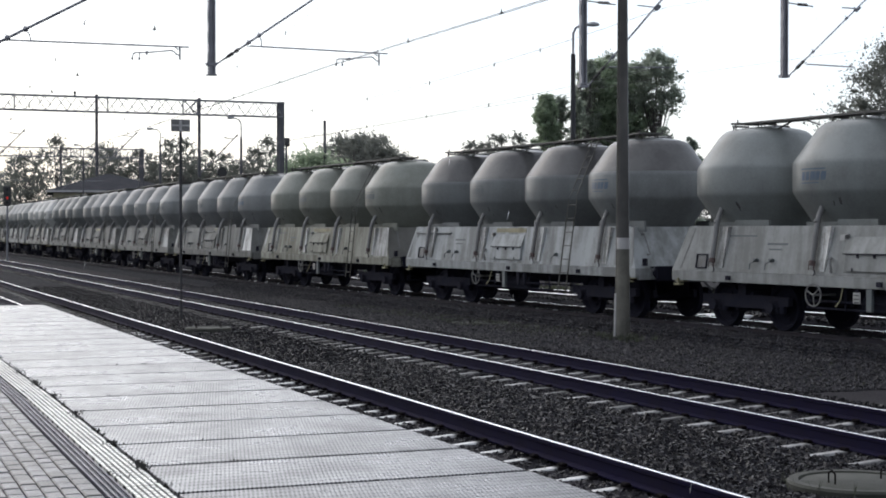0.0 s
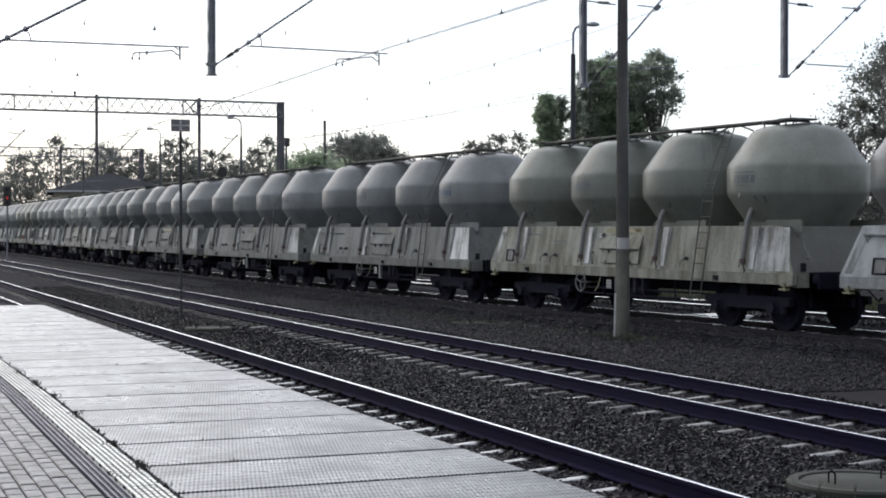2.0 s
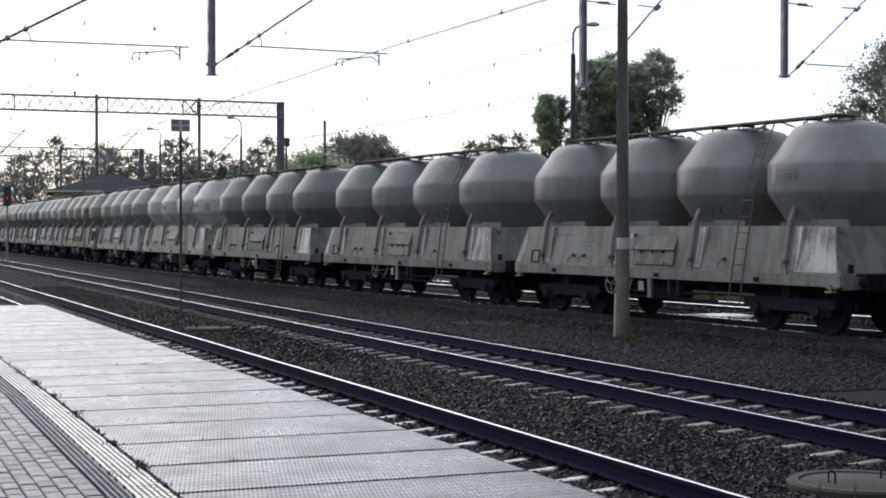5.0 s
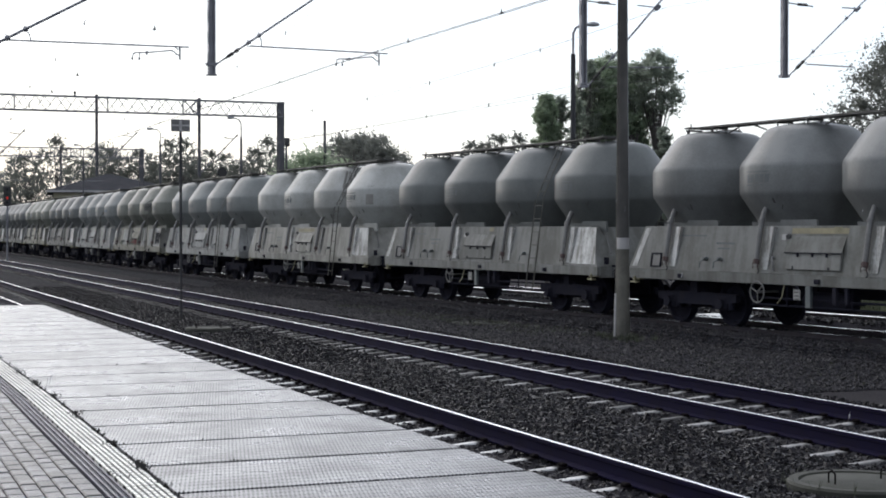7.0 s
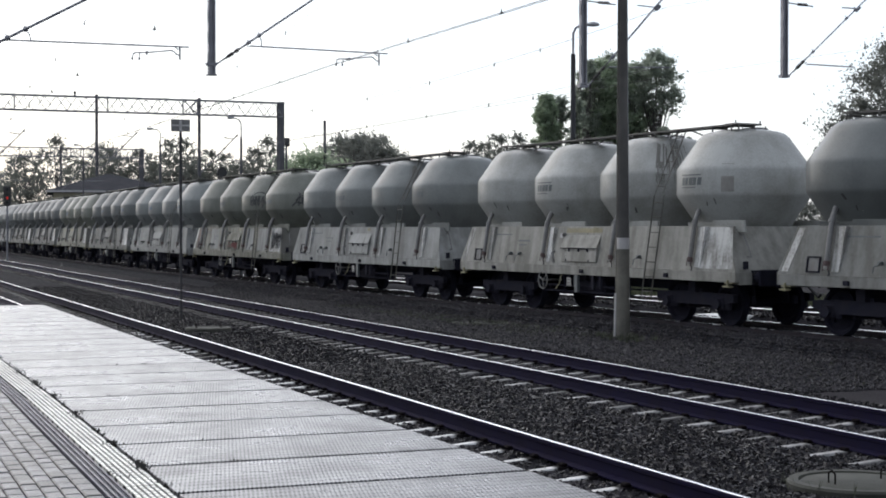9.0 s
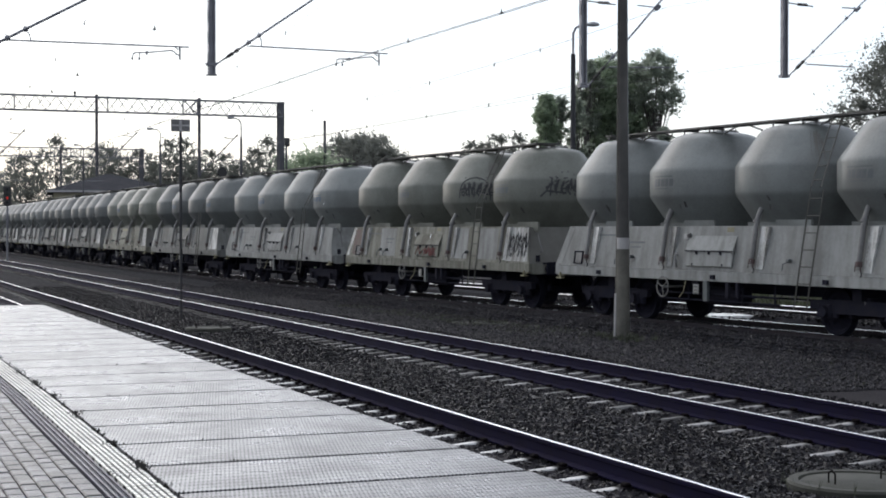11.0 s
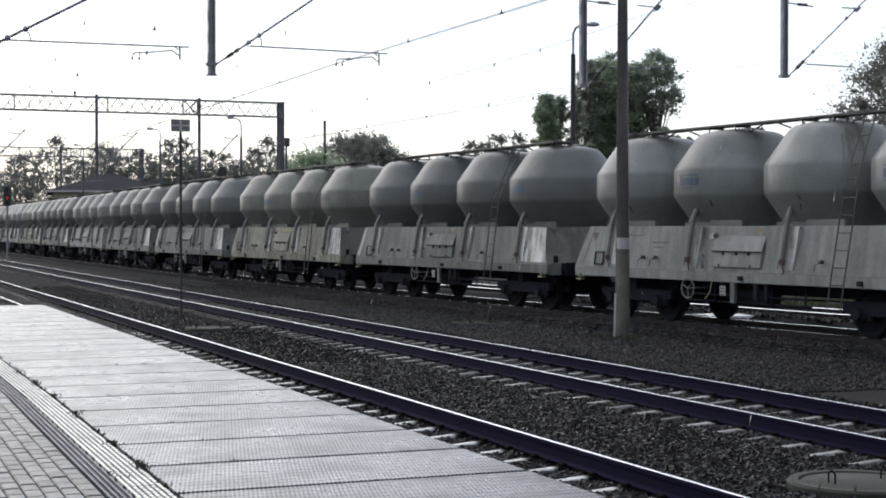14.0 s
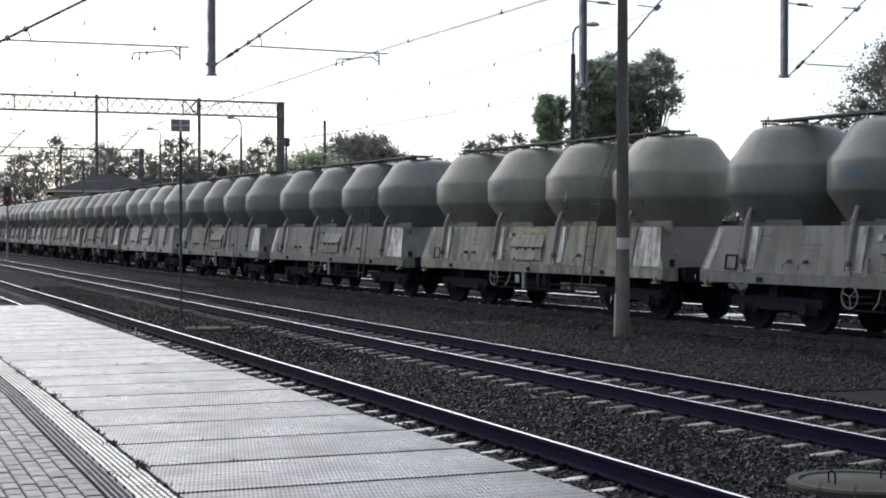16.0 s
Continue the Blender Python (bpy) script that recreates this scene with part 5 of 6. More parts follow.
def cantilever(parent, post, a, b, ins, knots, level, hang=None, arm=False, bracket=None, r=0.021):
    """Inclined strut from the post clamp a to b, an insulator over the share ins of it, a level registration tube, and the steady arm that holds the wire. Points are (x, z)."""
    a, b = Vector((a[0], 0, a[1])), Vector((b[0], 0, b[1]))
    bm = tube(B(), a.lerp(b, ins[1]), b, r, n=8)
    for k in knots:
        tube(bm, a.lerp(b, k - 0.010), a.lerp(b, k + 0.010), r * 1.9, n=8)
        c = a.lerp(b, k)
        tube(bm, c, c + Vector((-0.03, 0, 0.07)), 0.010, n=5)
    s = part("strut", bm, M_STEEL, parent)
    sheds = (0.022, 0.030, 0.050, 0.044, 0.050, 0.024, 0.046, 0.050, 0.028, 0.022)
    rings, way = [], (b - a).normalized()
    u, v, bm = Vector((0, 1, 0)), way.cross(Vector((0, 1, 0))), B()
    for k, big in enumerate(sheds):
        for d, q in ((0.05, big * 0.6), (0.45, big), (0.9, big * 0.6)):
            c = a.lerp(b, ins[0] + (ins[1] - ins[0]) * (k + d) / len(sheds))
            rings.append([bm.verts.new(c + (u * math.cos(0.6283 * i) + v * math.sin(0.6283 * i)) * q) for i in range(10)])
    for p, q in zip(rings[:-1], rings[1:]):
        for i in range(10):
            bm.faces.new((p[i], p[(i + 1) % 10], q[(i + 1) % 10], q[i]))
    bm.faces.new(rings[0][::-1])
    bm.faces.new(rings[-1])
    bmesh.ops.recalc_face_normals(bm, faces=bm.faces[:])
    part("insulator", bm, M_INSUL, s, smooth=True)
    bm = tube(B(), (post, 0, a.z - 0.015), a, 0.030, 0.024, n=8)
    box(bm, post - 0.11, post + 0.10, -0.075, 0.075, a.z - 0.045, a.z + 0.02)
    tube(bm, a, a.lerp(b, ins[0]), 0.017, n=6)
    part("post_clamp", bm, M_STEEL, s)
    t0, e = (Vector((q[0], 0, q[1])) for q in level)
    t = part("registration_tube", tube(B(), t0, e, 0.015, n=8), M_STEEL, parent)
    part("hook", poly_tube(B(), [t0, t0 + Vector((-0.05, 0, -0.03)), t0 + Vector((-0.07, 0, 0.01)), t0 + Vector((-0.04, 0, 0.05))], 0.009, 5), M_STEEL, t)
    if hang:
        p, q = (Vector((v[0], 0, v[1])) for v in hang)
        part("hanger", poly_tube(B(), [p, p.lerp(q, 0.5) + Vector((0.02, 0, 0.01)), q], 0.011, n=6), M_STEEL, t)
    if arm:
        k = e - Vector((0.19, 0, 0))
        bm = tube(B(), k + Vector((0, 0, 0.01)), k + Vector((0, 0, -0.26)), 0.018, n=8)
        poly_tube(bm, [k + Vector((-0.10, 0, -0.01)), k + Vector((-0.05, 0, -0.05)), k + Vector((0, 0, -0.05))], 0.012, 6)
        part("drop_bracket", bm, M_STEEL, t)
        bm = poly_tube(B(), [k + Vector(q) for q in ((0, 0, -0.17), (-0.06, 0, -0.16), (-0.12, 0, -0.10), (-0.17, 0, -0.08), (-0.66, 0, -0.145), (-0.88, 0, -0.155), (-0.93, 0, -0.175), (-0.95, 0, -0.28))], 0.013, 8)
        poly_tube(bm, [k + Vector((-0.78, 0, -0.15)), k + Vector((-0.80, 0, -0.17)), k + Vector((-0.81, 0, -0.28))], 0.010, 6)
        for x in (-0.66, -0.81, -0.95):
            tube(bm, k + Vector((x, 0, -0.30)) if x < -0.7 else k + Vector((x, 0, -0.19)), k + Vector((x, 0, -0.25)) if x < -0.7 else k + Vector((x, 0, -0.11)), 0.020, n=6)
        part("steady_arm", bm, M_STEEL, t)
    if bracket:
        bm = poly_tube(B(), [(q[0], 0, q[1]) for q in bracket], 0.014, 6)
        tube(bm, (bracket[-1][0] - 0.05, 0, bracket[-1][1] - 0.05), (bracket[-1][0] + 0.06, 0, bracket[-1][1] + 0.05), 0.042, n=8)
        part("top_bracket", bm, M_STEEL, s)
    return s


def gantry_near(y):
    g = empty("catenary_gantry", "steel lattice gantry over the tracks with hanging posts", "gantry", at=(0, y, 0))
    bm = B()
    for zz in (8.6, 9.5):
        for d in (-0.35, 0.35):
            box(bm, -4.0, 27.0, d - 0.04, d + 0.04, zz, zz + 0.08)
    k = 0
    x = -4.0
    while x < 26.9:
        for d in (-0.35, 0.35):
            tube(bm, (x, d, 8.64 if k % 2 else 9.54), (x + 0.75, d, 9.54 if k % 2 else 8.64), 0.025, n=5)
        x += 0.75
        k += 1
    part("beam", bm, M_STEEL, g)
    for x in (-4.0, 27.0):
        bm = box(B(), x - 0.2, x + 0.2, -0.2, 0.2, -0.35, 8.6)
        part("column", bm, M_STEEL, g)
    for x, z0 in ((2.45, 5.05), (7.305, 5.13), (15.705, 5.25), (21.015, 5.64)):
        lattice_post(g, x, z0, 8.6)
    for x, z in ((15.80, 7.09), (21.10, 7.34)):
        bm = tube(B(), (x, 0, z), (x + 0.72, 0, z - 0.05), 0.014, n=6)
        for k in range(4):
            tube(bm, (x + 0.30 + 0.07 * k, 0, z - 0.02), (x + 0.355 + 0.07 * k, 0, z - 0.025), 0.042, 0.024, n=8)
        part("insulator_rod", bm, M_INSUL, g)
    cantilever(g, 2.45, (2.56, 5.257), (5.95, 7.132), (0.04, 0.16), (0.225, 0.325), ((3.34, 5.64), (6.85, 5.66)), ((3.66, 5.86), (3.76, 5.655)), True, r=0.026)
    cantilever(g, 7.305, (7.42, 5.35), (10.2, 7.29), (0.05, 0.185), (0.235, 0.315), ((8.11, 5.74), (11.08, 5.71)), ((8.30, 5.965), (8.34, 5.745)), True)
    cantilever(g, 15.705, (15.83, 5.20), (18.15, 7.70), (0.05, 0.21), (0.27, 0.35), ((16.35, 5.64), (17.91, 5.69)), bracket=((17.08, 7.06), (17.48, 7.04), (17.60, 7.03)))
    cantilever(g, 21.015, (21.14, 5.62), (23.70, 7.86), (0.06, 0.19), (0.265, 0.64, 0.74), ((21.68, 5.92), (23.01, 5.90)), bracket=((22.65, 7.31), (22.99, 7.31), (23.10, 7.30)), r=0.016)
    return g


GY = 30.4
gantry_near(GY)


def portal(name, y, x1, z0, z1, posts, label):
    g = empty(name, label, "gantry", at=(0, y, 0))
    x0 = -8.0
    bm = B()
    for zz in (z0, z1 - 0.07):
        for d in (-0.2, 0.2):
            box(bm, x0, x1, d - 0.035, d + 0.035, zz + 0.01, zz + 0.06)
    part("chord", bm, M_DARKSTEEL, g)
    x, k = x0, 0
    while x < x1 - 0.2:
        lo, hi = (z0 + 0.05, z1 - 0.05) if k % 2 else (z1 - 0.05, z0 + 0.05)
        part("lacing_bar", tube(B(), (x, -0.2, lo), (x + 0.43, -0.2, hi), 0.017, n=5), M_DARKSTEEL, g)
        part("lacing_bar", tube(B(), (x, 0.2, hi), (x + 0.43, 0.2, lo), 0.014, n=5), M_DARKSTEEL, g)
        if k % 9 == 0:
            part("upright", tube(B(), (x, -0.2, z0), (x, -0.2, z1), 0.03, n=5), M_DARKSTEEL, g)
        x += 0.43
        k += 1
    xa, xb = x1 - 4.57, x1 - 3.94
    bm = tube(B(), (xa, -0.21, z0 + 0.04), (xb, -0.21, z1 - 0.04), 0.026, n=5)
    tube(bm, (xa, -0.21, z1 - 0.04), (xb, -0.21, z0 + 0.04), 0.026, n=5)
    part("cross_brace", bm, M_DARKSTEEL, g)
    for q in (xa, xb):
        part("upright", tube(B(), (q, -0.21, z0), (q, -0.21, z1), 0.03, n=5), M_DARKSTEEL, g)
    bm = tube(B(), (10.0, 0, z1), (10.0, 0, z1 + 0.06), 0.03, n=6)
    tube(bm, (10.0, 0, z1 + 0.07), (10.0, 0, z1 + 0.19), 0.06, 0.04, n=8)
    part("chord_insulator", bm, M_INSUL, g)
    for xc in (x0, x1 - 0.12):
        bm = B()
        for d in (-0.16, 0.16):
            box(bm, xc - 0.125, xc - 0.04, d - 0.03, d + 0.03, -0.35, z1 + 0.02)
            box(bm, xc + 0.04, xc + 0.125, d - 0.03, d + 0.03, -0.35, z1 + 0.02)
        zz = 0.0
        while zz < z1 - 0.3:
            box(bm, xc - 0.12, xc + 0.12, -0.195, -0.19, zz, zz + 0.44)
            zz += 0.55
        part("column", bm, M_MASTSTEEL, g)
    for x, zb in posts:
        bm = box(B(), x - 0.055, x + 0.055, -0.055, 0.055, zb, z1 + 0.08)
        part("drop_post", bm, M_MASTSTEEL, g)
        bm = tube(B(), (x + 0.07, 0, 4.48), (x + 1.74, 0, 6.20), 0.024, n=6)
        for u in (0.45, 0.62, 0.96):
            tube(bm, (x + 0.05 + 1.67 * u, 0, 4.46 + 1.72 * u), (x + 0.11 + 1.67 * u, 0, 4.52 + 1.72 * u), 0.05, n=6)
        s = part("strut", bm, M_DARKSTEEL, g)
        part("registration_tube", tube(B(), (x + 0.6, 0, 5.02), (x + 2.6, 0, 5.06), 0.014, n=6), M_DARKSTEEL, s)
        part("top_bracket", tube(B(), (x + 1.10, 0, 6.05), (x + 1.52, 0, 6.00), 0.020, n=6), M_DARKSTEEL, s)
    return g


portal("catenary_portal", 66.2, 19.16, 6.985, 7.68, ((6.2, 4.3), (10.91, 4.3), (15.35, 4.3)), "dark steel lattice portal spanning the tracks")
portal("catenary_portal", 97.5, 19.0, 6.50, 7.11, ((5.2, 4.6), (9.5, 4.6), (13.85, 4.6)), "farther dark steel lattice portal over the tracks")


def wire(name, pts, r, label):
    bm = B()
    poly_tube(bm, pts, r, 5)
    return tagged(part(name, bm, M_WIRE), label, "wire", "overhead wires")


def span(x0, z0, x1, z1, y0, y1, sag, n=8):
    return [(x0 + (x1 - x0) * k / n, y0 + (y1 - y0) * k / n, z0 + (z1 - z0) * k / n - sag * 4 * (k / n) * (1 - k / n)) for k in range(n + 1)]


for xx, d in ((5.42, 0.0), (10.05, 0.0)):
    for o in (-0.032, 0.032):
        wire("contact_wire", span(xx + 0.2 + o, 5.42, xx - 0.2 + o, 5.42, 3, GY, 0) + span(xx - 0.2 + o, 5.42, xx + 0.25 + o, 5.42, GY, 66.2, 0)[1:] + span(xx + 0.25 + o, 5.42, xx + o, 5.42, 66.2, 110, 0)[1:],
             0.0024 if xx < 8 else 0.0056, "thin grooved contact wire over the track")
    wire("messenger_wire", span(xx + 0.1, 7.0, xx, 7.0, 3, GY, 0.15) + span(xx, 7.0, xx, 6.6, GY, 66.2, 0.9)[1:] + span(xx, 6.6, xx, 6.5, 66.2, 110, 0.7)[1:], 0.0022, "thin stranded messenger wire over the track")
xa = t3_point(GY)[0]
x4 = t3_point(4)[0]
wire("contact_wire", span(x4, 5.42, xa - 0.55, 5.42, 4, GY, 0), 0.002, "thin grooved contact wire over the yard track")
wire("contact_wire", span(xa - 0.55, 5.42, 16.45, 5.42, GY, 66.2, 0), 0.0052, "thin grooved contact wire over the yard track")
wire("contact_wire", span(xa - 0.45, 5.68, 17.05, 5.43, GY, 41, 0) + span(17.05, 5.43, 16.5, 5.43, 41, 66.2, 0)[1:], 0.0052, "thin grooved contact wire over the yard track")
wire("messenger_wire", span(x4 - 0.3, 7.0, xa - 0.25, 7.05, 4, GY, 0.15), 0.002, "thin stranded messenger wire over the yard track")
wire("messenger_wire", span(xa - 0.25, 7.05, 16.2, 6.65, GY, 66.2, 0.45), 0.0055, "thin stranded messenger wire over the yard track")
for y in (36.4, 39.1, 43.5, 48.6, 54.0):
    k = (y - GY) / (66.2 - GY)
    low, high = xa - 0.55 + (17.0 - xa) * k, xa - 0.25 + (16.45 - xa) * k
    top = 7.05 - 0.4 * k - 1.8 * k * (1 - k)
    bm = tube(B(), (low, y, 5.41), (low, y, 5.52), 0.024, 0.008, n=6)
    tube(bm, (low, y, 5.50), (high, y, top), 0.0012, n=4)
    tube(bm, (high, y, top - 0.07), (high, y, top + 0.05), 0.020, 0.008, n=6)
    tagged(part("dropper", bm, M_WIRE), "small clamped dropper between the overhead wires", "dropper", "droppers")
for y in (13, 17.5, 22.1, 26.1, 34.5, 39, 44, 49, 55):
    for xx in (5.42, 10.05):
        k = (y - 3) / (GY - 3) if y < GY else (y - GY) / (66.2 - GY)
        top = 7.0 - 0.6 * k * (1 - k) if y < GY else 7.0 - 0.4 * k - 3.6 * k * (1 - k)
        low = xx + 0.2 - 0.4 * k if y < GY else xx - 0.2 + 0.45 * k
        high = xx + 0.1 - 0.1 * k if y < GY else xx
        bm = tube(B(), (low, y, 5.405), (low, y, 5.49), 0.019, 0.006, n=6)
        box(bm, low - 0.036, low + 0.036, y - 0.006, y + 0.006, 5.415, 5.430)
        tube(bm, (low, y, 5.48), (high, y, top + 0.04), 0.001, n=4)
        tube(bm, (high, y, top - 0.05), (high, y, top + 0.05), 0.014, 0.006, n=6)
        tagged(part("dropper", bm, M_WIRE), "small clamped dropper between the overhead wires", "dropper", "droppers")


def lamp_post(x, y, z, arm, r=0.09, heading=0.0):
    p = empty("street_lamp", "grey steel lamp post with a curved arm", "lamp post", "yard lamp posts", at=(x, y, 0))
    bm = tube(B(), (0, 0, -0.35), (0, 0, z - 0.9), r, r * 0.75, n=12)
    part("shaft", bm, M_POST if r > 0.08 else M_MASTSTEEL, p, smooth=True)
    s = 1 if arm > 0 else -1
    pts = [(0, 0, z - 0.9), (0, 0, z - 0.25), (s * 0.08, 0, z - 0.08), (s * 0.22, 0, z), (arm * 0.75, 0, z + 0.02)]
    part("arm", poly_tube(B(), pts, r * 0.38, 8), M_STEEL, p, smooth=True)
    bm = B()
    x0, x1 = arm * 0.62, arm * 1.35
    prof = [(0.0, 0.02), (0.25, 0.10), (0.6, 0.12), (0.9, 0.08), (1.0, 0.02)]
    n = 10
    rings = []
    for k, h in prof:
        cx = x0 + (x1 - x0) * k
        rings.append([bm.verts.new((cx, 1.1 * h * math.cos(2 * math.pi * i / n), z + 0.02 + h * (0.9 if math.sin(2 * math.pi * i / n) > 0 else 0.45) * math.sin(2 * math.pi * i / n))) for i in range(n)])
    for a, b in zip(rings[:-1], rings[1:]):
        for i in range(n):
            bm.faces.new((a[i], a[(i + 1) % n], b[(i + 1) % n], b[i]))
    bm.faces.new(rings[0])
    bm.faces.new(rings[-1])
    bmesh.ops.recalc_face_normals(bm, faces=bm.faces[:])
    part("luminaire", bm, M_LAMP, p, "grey lamp head", smooth=True)
    p.rotation_euler = (0, 0, radians(heading))
    return p


SIGHT = radians(22.1)            # the line of sight over the yard, from +y towards +x


def spot(a, d):
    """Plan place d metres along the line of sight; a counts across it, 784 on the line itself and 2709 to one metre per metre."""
    q = (a - 784) / 2708.6
    return d * (math.sin(SIGHT) + q * math.cos(SIGHT)), d * (math.cos(SIGHT) - q * math.sin(SIGHT))


x, y = spot(1014, 48.5)
lamp_post(x, y, 8.45, 0.62, 0.10, -22)
x, y = spot(427, 74)
lamp_post(x, y, 7.35, -0.5, 0.075, -22)
x, y = spot(284, 92)
lamp_post(x, y, 8.0, -0.6, 0.075, -22)
x, y = spot(148, 104)
lamp_post(x, y, 7.7, -0.5, 0.075, -22)
x, y = spot(575, 80)
p = empty("steel_pole", "plain dark pole rising before the trees", "pole", at=(x, y, 0))
part("shaft", tube(B(), (0, 0, -0.35), (0, 0, 7.62), 0.085, 0.07, n=10), M_MASTSTEEL, p, smooth=True)
part("cap", tube(B(), (0, 0, 7.62), (0, 0, 7.67), 0.085, n=10), M_MASTSTEEL, p)
x, y = spot(507, 74)
p = empty("signal_box", "small black signal head on a thin post", "signal", at=(x, y, 0))
part("post", tube(B(), (0, 0, -0.35), (0, 0, 6.0), 0.05, n=8), M_MASTSTEEL, p)
part("head", box(B(), -0.13, 0.13, -0.15, 0.08, 6.0, 6.42, 0.02), M_BLACK, p)


def light_signal(u, depth, zc):
    x, y = spot(u, depth)
    p = empty("light_signal", "black colour-light signal showing red on a post", "signal", at=(x, y, 0))
    part("post", tube(B(), (0, 0.15, -0.35), (0, 0.15, zc + 0.5), 0.07, n=10), M_STEEL, p)
    b = part("backboard", box(B(), -0.26, 0.26, -0.06, 0.06, zc - 0.7, zc + 0.7, 0.05), M_BLACK, p)
    for k, z in enumerate((0.45, 0.15, -0.15, -0.45)):
        bm = tube(B(), (0, -0.09, zc + z), (0, -0.06, zc + z), 0.085, n=16)
        part("lens", bm, M_RED if k == 2 else M_GLASS, b, "lit red lens" if k == 2 else "")
        bm = B()
        for i in range(8):
            a0, a1 = math.pi * i / 8, math.pi * (i + 1) / 8
            q = [(0.125 * math.cos(a), yy, zc + z + 0.125 * math.sin(a)) for a, yy in ((a0, -0.30), (a1, -0.30), (a1, -0.06), (a0, -0.06))]
            q2 = [(v[0] * 1.06, v[1], zc + z + (v[2] - zc - z) * 1.06) for v in q]
            hexa(bm, q + q2)
        part("hood", bm, M_BLACK, b)
    p.rotation_euler = (0, 0, radians(-6))


light_signal(13, 108, 4.35)
x, y = spot(393, 82)
p = empty("round_signal", "round black disc signal on a thin post", "signal", at=(x, y, 0))
part("post", tube(B(), (0, 0.1, -0.35), (0, 0.1, 5.0), 0.05, n=8), M_MASTSTEEL, p)
part("disc", tube(B(), (0, -0.05, 5.06), (0, 0.05, 5.06), 0.27, n=20), M_BLACK, p)


# ---- station building far down the line ----
def hip_building():
    x, y = spot(205, 150)
    h = empty("station_building", "single-storey pale building with a dark hipped roof", "building", at=(x, y, 0))
    h.rotation_euler = (0, 0, radians(-8))
    L, W, E = 5.9, 5.0, 5.45
    part("wall", box(B(), -L, L, -W, W, -0.4, E), M_PLASTER, h)
    bm = B()
    o = 0.6
    v = [bm.verts.new(q) for q in ((-L - o, -W - o, E), (L + o, -W - o, E), (L + o, W + o, E), (-L - o, W + o, E), (-1.0, 0, E + 1.95), (-0.4, 0, E + 1.95),
                                   (-L - o, -W - o, E + 0.22), (L + o, -W - o, E + 0.22), (L + o, W + o, E + 0.22), (-L - o, W + o, E + 0.22))]
    for q in ((3, 2, 1, 0), (0, 1, 7, 6), (1, 2, 8, 7), (2, 3, 9, 8), (3, 0, 6, 9), (6, 7, 5, 4), (7, 8, 5), (8, 9, 4, 5), (9, 6, 4)):
        bm.faces.new([v[i] for i in q])
    r = part("roof", bm, M_ROOF, h)
    part("fascia", box(B(), -L - o - 0.04, L + o + 0.04, -W - o - 0.06, -W - o - 0.003, E + 0.02, E + 0.2), M_SIGNLIGHT, r)
    for k in range(5):
        xx = -L + 1.5 + k * 2.35
        w = part("window", box(B(), xx - 0.55, xx + 0.55, -W - 0.03, -W + 0.02, 2.6, 4.5), M_SIGNLIGHT, h)
        part("pane", box(B(), xx - 0.46, xx + 0.46, -W - 0.035, -W - 0.031, 2.68, 4.42), M_GLASS, w)
    return h


hip_building()


# ---- trees ----
def leaf_mass(clumps, per, size, seed):
    """Many small leaf blades gathered in clumps: (x, y, z, radius)."""
    rng = np.random.default_rng(seed)
    vs, fs, k = [], [], 0
    for x, y, z, r in clumps:
        n = max(8, int(per * r * r))
        d = rng.normal(size=(n, 3))
        d /= np.linalg.norm(d, axis=1, keepdims=True)
        c = np.array([x, y, z]) + d * (r * np.minimum(np.abs(rng.normal(0, 0.78, (n, 1))), 1.75)) * np.array([1, 1, 0.8])
        a = rng.normal(size=(n, 3))
        a /= np.linalg.norm(a, axis=1, keepdims=True)
        b = np.cross(a, rng.normal(size=(n, 3)))
        b /= np.linalg.norm(b, axis=1, keepdims=True)
        s = size * rng.uniform(0.6, 1.3, (n, 1))
        q = np.stack([c - a * s, c + b * s * 0.45, c + a * s, c - b * s * 0.45], 1)
        vs.append(q.reshape(-1, 3))
        fs.append((np.arange(n * 4).reshape(n, 4) + k))
        k += n * 4
    return np.concatenate(vs), np.concatenate(fs)


